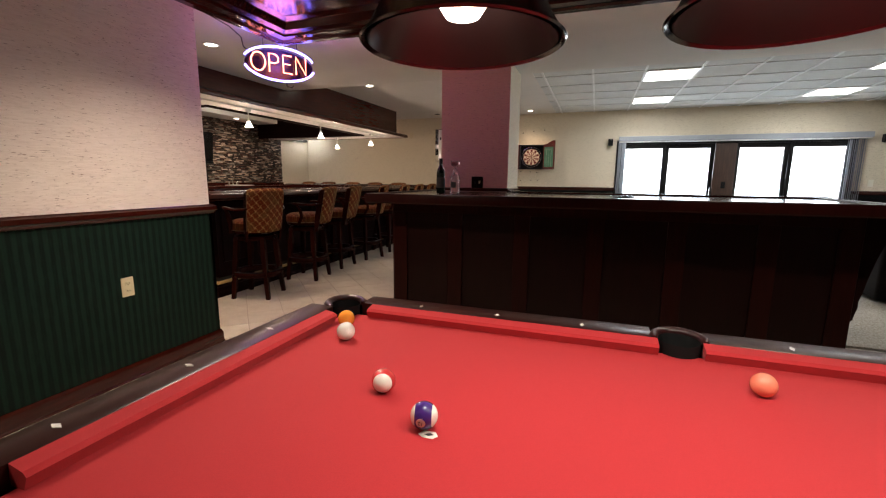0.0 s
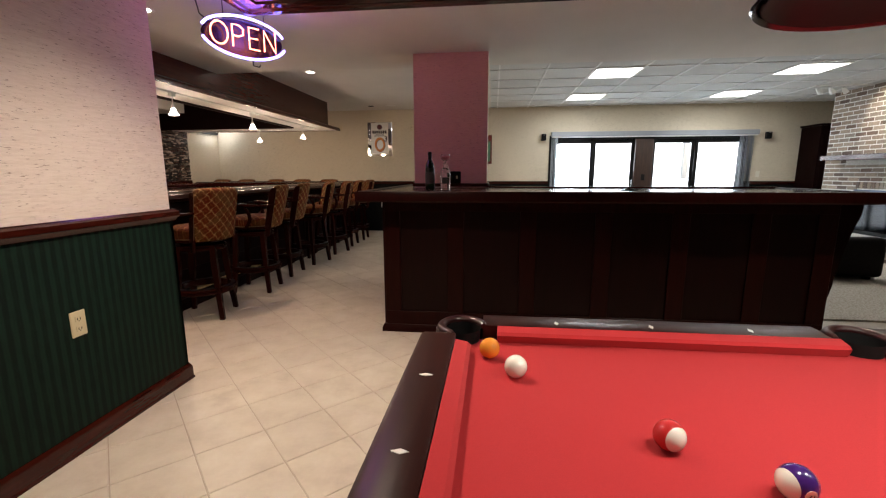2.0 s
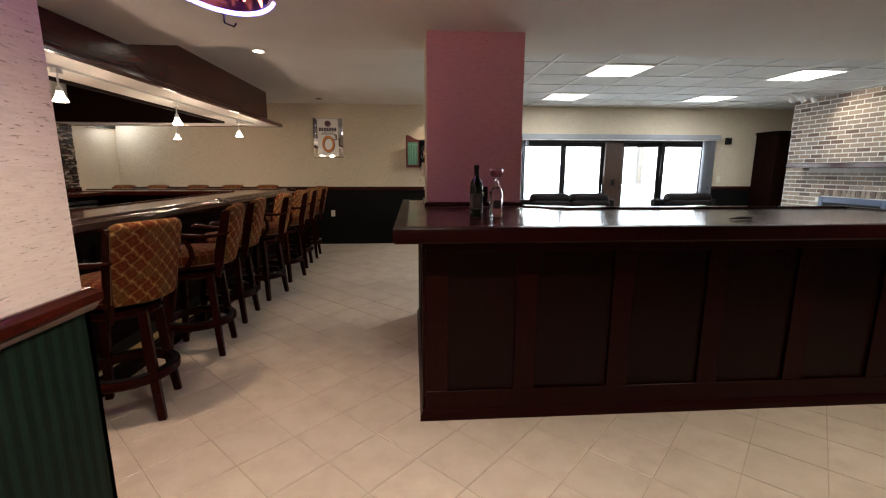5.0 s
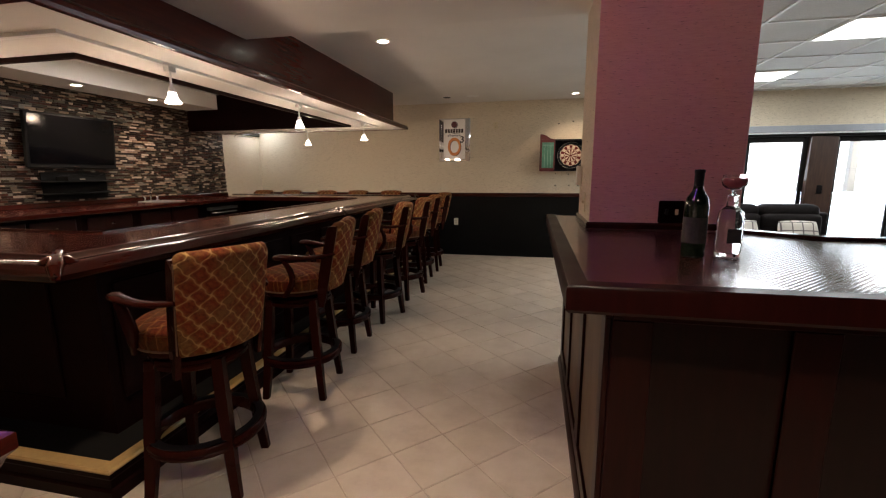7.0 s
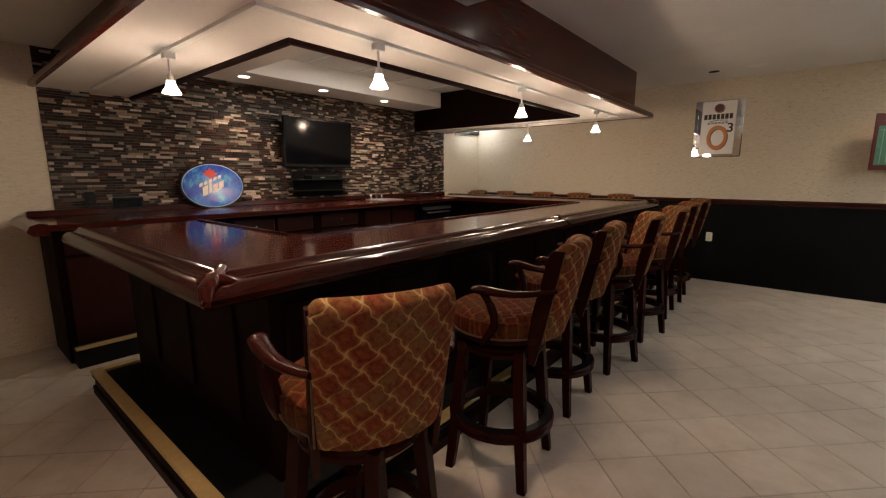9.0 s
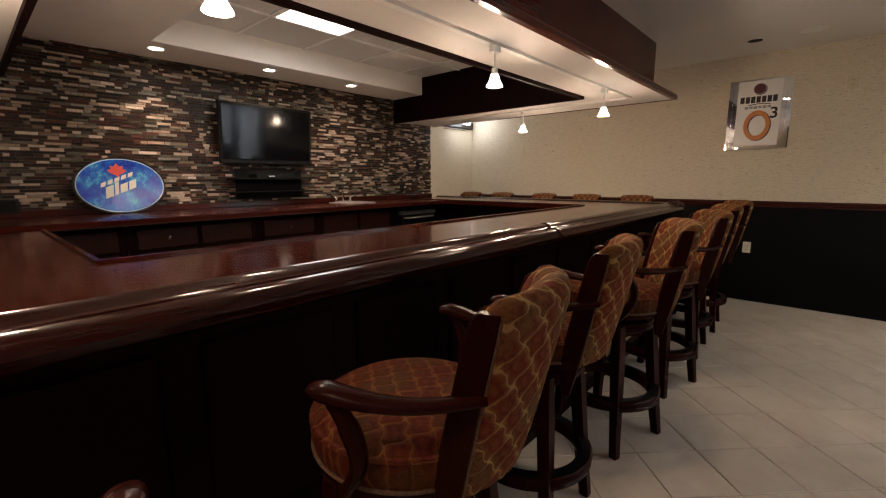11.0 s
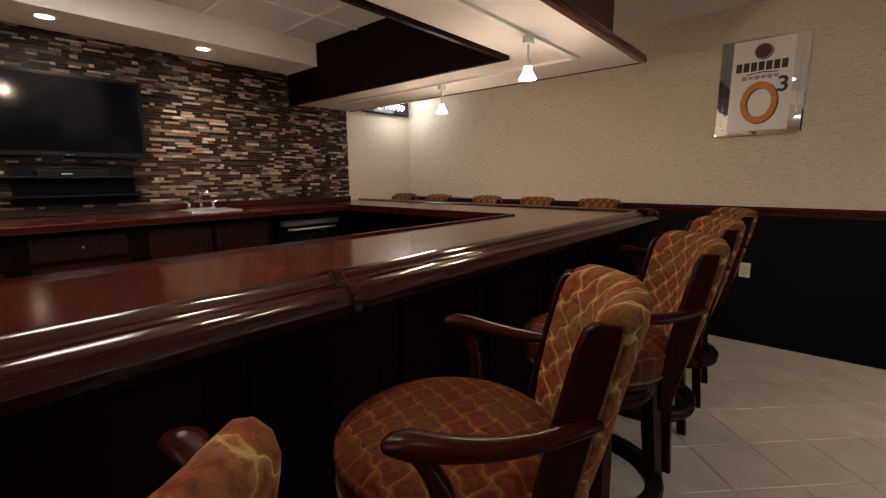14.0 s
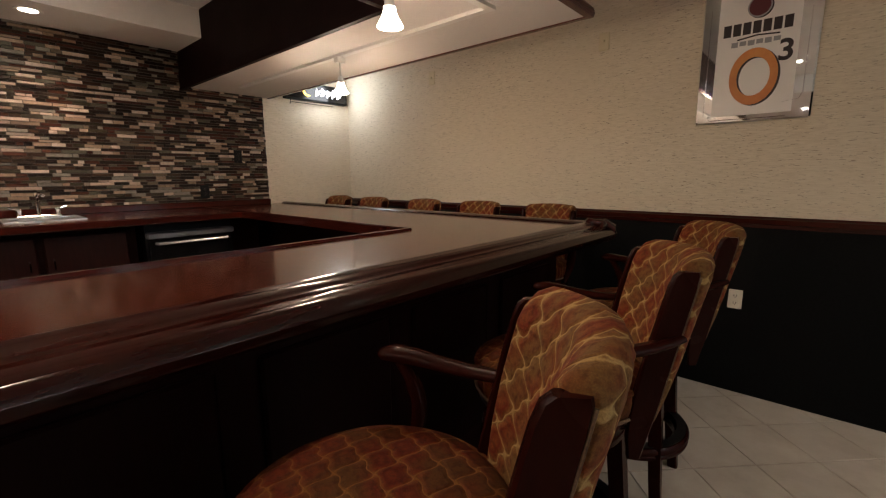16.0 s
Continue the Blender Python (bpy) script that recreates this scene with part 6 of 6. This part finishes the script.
# ------------------------------------------------------------------ things on the island
def bottles():
    z = 1.111
    w = thing("wine_bottle", "dark green wine bottle standing on the counter", "bottle", m=at(-0.42, 4.60, z))
    part("glass", lathe([(0, 0.0), (0.036, 0.0), (0.038, 0.006), (0.038, 0.175), (0.034, 0.205), (0.018, 0.232), (0.0145, 0.25), (0.0145, 0.292), (0.016, 0.294), (0.016, 0.302), (0, 0.303)], 28), GREENDARK, w, "", True)
    part("label", lathe([(0.0386, 0.05), (0.0386, 0.14)], 28), LABELDARK, w, "dark paper label", True)
    part("capsule", lathe([(0.0152, 0.245), (0.0155, 0.29), (0.0168, 0.294), (0.0168, 0.303), (0, 0.3045)], 20), BLACK, w, "black foil capsule", True)
    d = thing("glass_decanter", "clear square-shouldered glass bottle on the counter", "bottle", m=at(-0.297, 4.63, z))
    part("glass", lathe([(0, 0.0), (0.038, 0.0), (0.041, 0.006), (0.041, 0.135), (0.036, 0.160), (0.018, 0.178), (0.016, 0.205), (0.019, 0.212), (0.0165, 0.213), (0.0135, 0.205), (0.0155, 0.178), (0.034, 0.157), (0.0385, 0.133), (0.0385, 0.012), (0, 0.010)], 28), CLEARGLASS, d, "", True)
    part("label", box(-0.022, 0.022, -0.0425, -0.0415, 0.05, 0.10), LABELDARK, d, "small dark label")
    g = thing("pink_goblet", "pink glass goblet bowl set on the bottle's neck", "goblet", m=at(-0.297, 4.63, z + 0.2135))
    part("stem", lathe([(0, 0.0), (0.016, 0.0), (0.006, 0.006), (0.005, 0.012), (0.01, 0.018), (0, 0.019)], 18), CLEARGLASS, g, "", True)
    part("bowl", lathe([(0, 0.019), (0.022, 0.022), (0.036, 0.036), (0.040, 0.052), (0.036, 0.072), (0.034, 0.072), (0.038, 0.052), (0.034, 0.038), (0.02, 0.025), (0, 0.022)], 28), CLEARGLASS, g, "", True)
    part("filling", lathe([(0, 0.024), (0.019, 0.0265), (0.0335, 0.039), (0.037, 0.051), (0.035, 0.060), (0, 0.061)], 24), PINKSOLID, g, "pink filling", True)
    p = thing("bottle_opener", "small black opener lying on the counter", "opener", m=at(1.10, 4.40, 1.111))
    part("handle", tube([(-0.06, 0, 0.006), (0.0, 0.012, 0.007), (0.05, 0.006, 0.006)], [0.005, 0.009, 0.006], 8), BLACK, p, "", True)
    part("head", lathe([(0.008, 0.0), (0.014, 0.0), (0.014, 0.006), (0.008, 0.006), (0.008, 0)], 16, None, at(-0.072, -0.002, 0.001)), BLACK, p)


GREENDARK = material("dark_bottle_glass", (0.003, 0.010, 0.004), 0.06, coat=0.05)[0]
LABELDARK = speckled("dark_label", (0.020, 0.018, 0.018), (0.05, 0.045, 0.04), 40, 0.6)
PINKSOLID = material("pink_wax", (0.62, 0.16, 0.19), 0.35)[0]
bottles()

# ------------------------------------------------------------------ lounge
def cushion_box(x0, x1, y0, y1, z0, z1, r=0.05, bm=None):
    return box(x0, x1, y0, y1, z0, z1, r, bm, 3)


def sofa(name, label, w, seats, m):
    s = thing(name, label, "sofa", "leather seats in the lounge", m)
    h = w / 2
    part("base", cushion_box(-h + 0.05, h - 0.05, -0.42, 0.40, 0.06, 0.34, 0.03), LEATHER, s, "", True)
    for sx in (-1, 1):
        a = cushion_box(min(sx * h, sx * (h - 0.20)), max(sx * h, sx * (h - 0.20)), -0.46, 0.34, 0.06, 0.62, 0.07)
        part("arm", a, LEATHER, s, "padded leather arm", True)
        part("foot", box(sx * (h - 0.1) - 0.03, sx * (h - 0.1) + 0.03, -0.38, -0.32, 0.0, 0.07), DARKWOOD, s)
    inner = w - 0.40
    for i in range(seats):
        a, e = -inner / 2 + i * inner / seats, -inner / 2 + (i + 1) * inner / seats
        part("seat_cushion", cushion_box(a + 0.004, e - 0.004, -0.44, 0.16, 0.32, 0.48, 0.05), LEATHER, s, "", True)
        b = cushion_box(a + 0.004, e - 0.004, 0.08, 0.36, 0.44, 0.90, 0.09)
        part("back_cushion", b, LEATHER, s, "puffy leather back cushion", True)
        part("headrest", cushion_box(a + 0.01, e - 0.01, 0.13, 0.40, 0.80, 1.01, 0.10), LEATHER, s, "rolled leather headrest", True)
    part("back_frame", cushion_box(-h + 0.04, h - 0.04, 0.30, 0.46, 0.06, 0.90, 0.04), LEATHER, s, "", True)
    return s


sofa("loveseat", "dark brown leather loveseat facing the bar", 1.75, 2, at(1.85, 8.95, 0))
sofa("armchair", "dark brown leather armchair facing the bar", 1.20, 1, at(3.95, 8.95, 0))
sofa("loveseat", "dark leather sofa seen from its end beside the island", 1.9, 2, at(4.10, 7.35, 0) @ Matrix.Rotation(math.radians(90), 4, 'Z') @ Matrix.Diagonal((1, 1, 0.82, 1)))


def pillow(x, y, z, label, turn=0.0, tilt=-20):
    b = bmesh.new()
    bmesh.ops.create_grid(b, x_segments=10, y_segments=10, size=1.0)
    other = []
    for v in list(b.verts):
        u, w = v.co.x, v.co.y
        k = max(0.0, 1 - max(abs(u), abs(w)) ** 4)
        pin = 1 - 0.08 * (u * u * w * w)
        v.co = Vector((u * 0.22 * pin, -0.06 * math.sqrt(k), w * 0.17 * pin))
    d = bmesh.ops.duplicate(b, geom=list(b.verts) + list(b.edges) + list(b.faces))
    for v in d["geom"]:
        if isinstance(v, bmesh.types.BMVert): v.co.y = -v.co.y
    bmesh.ops.remove_doubles(b, verts=b.verts, dist=0.0005)
    o = part("throw_pillow", b, PLAID, None, "", True)
    o.matrix_world = at(x, y, z) @ Matrix.Rotation(math.radians(turn), 4, 'Z') @ Matrix.Rotation(math.radians(tilt), 4, 'X')
    tagged(o, label, "pillow", "plaid pillows")


def plaid():
    m, t, b = material("plaid_cloth", (0.55, 0.5, 0.45), 0.9)
    c = t.nodes.new("ShaderNodeTexCoord")
    s = t.nodes.new("ShaderNodeSeparateXYZ")
    t.links.new(c.outputs["Object"], s.inputs[0])
    a = mth(t, 'SINE', mth(t, 'MULTIPLY', s.outputs[0], 2 * math.pi / 0.11))
    d = mth(t, 'SINE', mth(t, 'MULTIPLY', s.outputs[2], 2 * math.pi / 0.11))
    k = mth(t, 'MAXIMUM', a, d)
    col = ramp(t, k, [(0.90, (0.58, 0.54, 0.48)), (0.96, (0.12, 0.10, 0.10))])
    t.links.new(col, b.inputs["Base Color"])
    return m


PLAID = plaid()
pillow(1.55, 8.93, 0.66, "beige plaid pillow on the loveseat")
pillow(2.2, 8.93, 0.66, "beige plaid pillow on the loveseat")
pillow(3.95, 8.93, 0.66, "beige plaid pillow on the armchair")
pillow(3.95, 6.80, 0.68, "pale striped pillow leaning on the sofa", 70)
CARPETPLAN = [(2.47, 4.92), (3.78, 4.92), (5.56, 7.0), (5.76, 7.0), (5.76, FAR - 0.013), (0.05, FAR - 0.013), (0.05, 5.40), (0.30, 5.20), (2.47, 5.20)]
structure("carpet", prism(CARPETPLAN, -0.006, 0.016), CARPET, "shaggy beige carpet of the lounge with a slanting edge", "floor")

# fireplace
def fireplace():
    f = structure("fireplace", box(5.77, 6.65, 6.89, 9.30, 0.0, HIGH - 0.012), MORTAR, "wide tan brick chimney breast", "fireplace")
    bl, bh, j = 0.194, 0.054, 0.015
    mesh = {}
    def piece(l):
        l = round(l, 3)
        if l not in mesh:
            b = box(-0.006, 0.0, -l / 2, l / 2, -bh / 2, bh / 2, 0.003)
            mesh[l] = mesh_of("brick", b, BRICK)
        return mesh[l]
    z, row = 0.01 + bh / 2, 0
    far = bmesh.new()
    count = 0
    while z + bh / 2 < HIGH - 0.012:
        y = 6.89 + (0 if row % 2 == 0 else -(bl + j) / 2)
        while y < 9.30:
            a, e = max(y, 6.89), min(y + bl, 9.30)
            inside = 7.52 < (a + e) / 2 < 8.60 and z < 1.02
            if e - a > 0.03 and not inside:
                if z > 1.49 and count < 300:
                    o = new("brick", piece(e - a))
                    o.parent = f
                    o.location = (5.77, (a + e) / 2, z)
                    count += 1
                else:
                    box(5.764, 5.77, a, e, z - bh / 2, z + bh / 2, 0, far)
            y += bl + j
        x = 5.77 + (0 if row % 2 else -(bl + j) / 2)
        while x < 6.65:
            a, e = max(x, 5.764), min(x + bl, 6.65)
            if e - a > 0.03: box(a, e, 6.883, 6.89, z - bh / 2, z + bh / 2, 0, far)
            x += bl + j
        z += bh + j
        row += 1
    tagged(part("bricks_joined", far, BRICKFAR, f), kind="stuff")
    # soldier course above the insert
    for i in range(15):
        b = box(5.758, 5.77, 7.53 + i * 0.071, 7.59 + i * 0.071, 1.0, 1.10, 0.003)
        part("soldier_brick", b, BRICK, f)
    m = thing("mantel_shelf", "dark red wooden mantel shelf with a pale moulding below", "mantel")
    part("board", box(5.44, 5.763, 6.93, 8.96, 1.435, 1.51, 0.006), MAHOGANY_Y, m)
    part("moulding", sweep([(0, 1.36), (0.10, 1.39), (0.19, 1.41), (0.22, 1.434), (0, 1.434)], [(5.763, 8.85), (5.763, 7.03)][::-1]), STONE, m, "pale moulding")
    h = thing("hearth", "raised brick hearth with a pale stone slab", "hearth")
    part("slab", box(5.42, 5.763, 6.93, 9.20, 0.235, 0.30, 0.008), STONE, h)
    b = bmesh.new()
    part("core", box(5.46, 5.763, 6.98, 9.15, 0.0, 0.235), MORTAR, h)
    for k in range(3):
        y = 6.98 - (0.1 if k % 2 else 0)
        while y < 9.15:
            box(5.452, 5.46, max(y, 6.98), min(y + bl, 9.15), 0.008 + k * 0.072, 0.066 + k * 0.072, 0, b)
            y += bl + j
        x = 5.456
        while x < 5.74:
            box(x, min(x + bl, 5.75), 6.972, 6.98, 0.008 + k * 0.072, 0.066 + k * 0.072, 0, b)
            x += bl + j
    tagged(part("hearth_bricks", b, BRICKFAR, h), kind="stuff")
    i = thing("fireplace_insert", "black fireplace insert with a blue-grey metal surround", "fireplace insert")
    part("firebox", box(5.74, 5.757, 7.55, 8.56, 0.305, 0.97, 0.003), BLACK, i)
    part("surround", box(5.715, 5.741, 7.55, 7.62, 0.305, 0.985, 0.004), BLUEMETAL, i)
    part("surround", box(5.715, 5.741, 8.49, 8.56, 0.305, 0.985, 0.004), BLUEMETAL, i)
    part("surround", box(5.715, 5.741, 7.62, 8.49, 0.90, 0.985, 0.004), BLUEMETAL, i)
    part("glass_door", box(5.728, 5.739, 7.64, 8.47, 0.36, 0.86, 0.003), TVSCREEN, i)
    g = thing("gas_key", "small chrome gas key in the brickwork", "valve", m=at(5.763, 7.20, 0.62))
    part("stem", tube([(0, 0, 0), (-0.05, 0, 0)], 0.006, 8), CHROME, g)
    part("plate", lathe([(0, 0.0), (0.025, 0.0), (0.022, 0.004), (0, 0.005)], 16, None, Matrix.Rotation(math.radians(-90), 4, 'Y')), CHROME, g)


BLUEMETAL = speckled("blue_grey_metal", (0.06, 0.09, 0.16), (0.09, 0.12, 0.20), 60, 0.35, 0.05)
fireplace()
c = thing("tall_cabinet", "tall dark wooden cabinet in the corner of the lounge", "cabinet")
part("body", box(5.93, 6.60, 9.75, FAR - 0.014, 0.0, 2.08, 0.006), DARKWOOD, c)
part("cornice", box(5.90, 6.62, 9.72, FAR - 0.014, 2.08, 2.115, 0.006), DARKWOOD, c)
part("door", box(5.96, 6.26, 9.735, 9.75, 0.10, 2.0, 0.006), DARKWOOD, c)
part("door", box(6.27, 6.57, 9.735, 9.75, 0.10, 2.0, 0.006), DARKWOOD, c)

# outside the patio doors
# added sheet that glows by itself, so the view through the doors blows out
VIEWGLOW = material("view_glow", (0.9, 0.92, 0.95), 1.0, emit=(0.92, 0.96, 1.0), power=2.6)[0]
structure("backdrop", box(-80, 90, 75, 75.5, -1, 60), VIEWGLOW, "glowing white sheet for the overexposed view outside", "backdrop")
# ground colour whitened to stand for overexposed daylight
BLOWNOUTGROUND = speckled("pale_ground", (0.80, 0.82, 0.80), (0.86, 0.88, 0.86), 3, 0.9)
structure("ground", box(-40, 45, FAR + 0.15, 120, -0.35, -0.05), BLOWNOUTGROUND, "pale ground outside the doors", "ground")
p = thing("porch_post", "pale square porch post outside the doors", "post", m=at(4.75, 12.4, -0.05))
part("post", box(-0.06, 0.06, -0.06, 0.06, 0.0, 2.7, 0.006), WHITEMETAL, p)
part("base", box(-0.09, 0.09, -0.09, 0.09, 0.0, 0.12, 0.006), WHITEMETAL, p)

# small mosaic band in the floor beside the pool table
b = bmesh.new()
q = math.sqrt(0.5)
r = random.Random(11)
for i in range(46):
    for k in range(5):
        if r.random() < 0.30: continue
        u, v = 1.25 + i * 0.024, 1.86 + k * 0.024
        x, y = (u - v) * q, (u + v) * q
        c = 0.0105
        add(b, prism([(x - c / q, y), (x, y - c / q), (x + c / q, y), (x, y + c / q)], 0.0003, 0.0025))
tagged(part("mosaic_band", b, MOSAICFLOOR), "band of small brown and cream mosaic squares in the floor", "mosaic", kind="structure")

# ------------------------------------------------------------------ floor tiles, last
def floor_tiles():
    s, gap = 0.303, 0.005
    root = tagged(new("floor_tiles"), "beige ceramic tiles laid on the diagonal", "floor tiles", kind="structure")
    h = (s - gap) / 2
    b = bmesh.new()
    bmesh.ops.create_cube(b, size=1.0)
    for v in b.verts: v.co = Vector((v.co.x * 2 * h, v.co.y * 2 * h, -0.004 + v.co.z * 0.008))
    bmesh.ops.bevel(b, geom=[e for e in b.edges if e.verts[0].co.z > -0.002 and e.verts[1].co.z > -0.002], offset=0.0025, segments=1, affect='EDGES')
    bmesh.ops.rotate(b, cent=(0, 0, 0), matrix=Matrix.Rotation(math.radians(45), 3, 'Z'), verts=b.verts)
    me = mesh_of("tile", b, TILE)
    q = math.sqrt(0.5)
    near, rest = [], []
    for i in range(-40, 60):
        for j in range(-40, 60):
            u, v = 2.245 + (i + 0.5) * s, 4.566 + (j + 0.5) * s
            x, y = (u - v) * q, (u + v) * q
            if not (-6.2 < x < 6.6 and -2.1 < y < 10.4): continue
            if x > 0.3 and y > 5.3 and (x - 3.78) * 1.17 < y - 4.92 - 0.5: continue
            d = abs(x + 1.5) * 0.8 + abs(y - 5.6) * 0.45
            rest.append((d, x, y))
    rest.sort()
    near, rest = rest[:300], rest[300:]
    for d, x, y in near:
        ob = new("tile", me)
        ob.parent = root
        ob.location = (x, y, 0)
    hh = h / q
    verts, faces = [], []
    for d, x, y in rest:
        n = len(verts)
        verts += [(x - hh, y, 0), (x, y - hh, 0), (x + hh, y, 0), (x, y + hh, 0), (x - hh, y, -0.008), (x, y - hh, -0.008), (x + hh, y, -0.008), (x, y + hh, -0.008)]
        faces += [(n, n + 1, n + 2, n + 3), (n + 4, n + 5, n + 1, n), (n + 5, n + 6, n + 2, n + 1), (n + 6, n + 7, n + 3, n + 2), (n + 7, n + 4, n, n + 3)]
    m2 = bpy.data.meshes.new("far_tiles")
    m2.from_pydata(verts, [], faces)
    m2.materials.append(TILEFAR)
    ob = new("far_tiles", m2)
    ob.parent = root
    tagged(ob, kind="stuff")


floor_tiles()
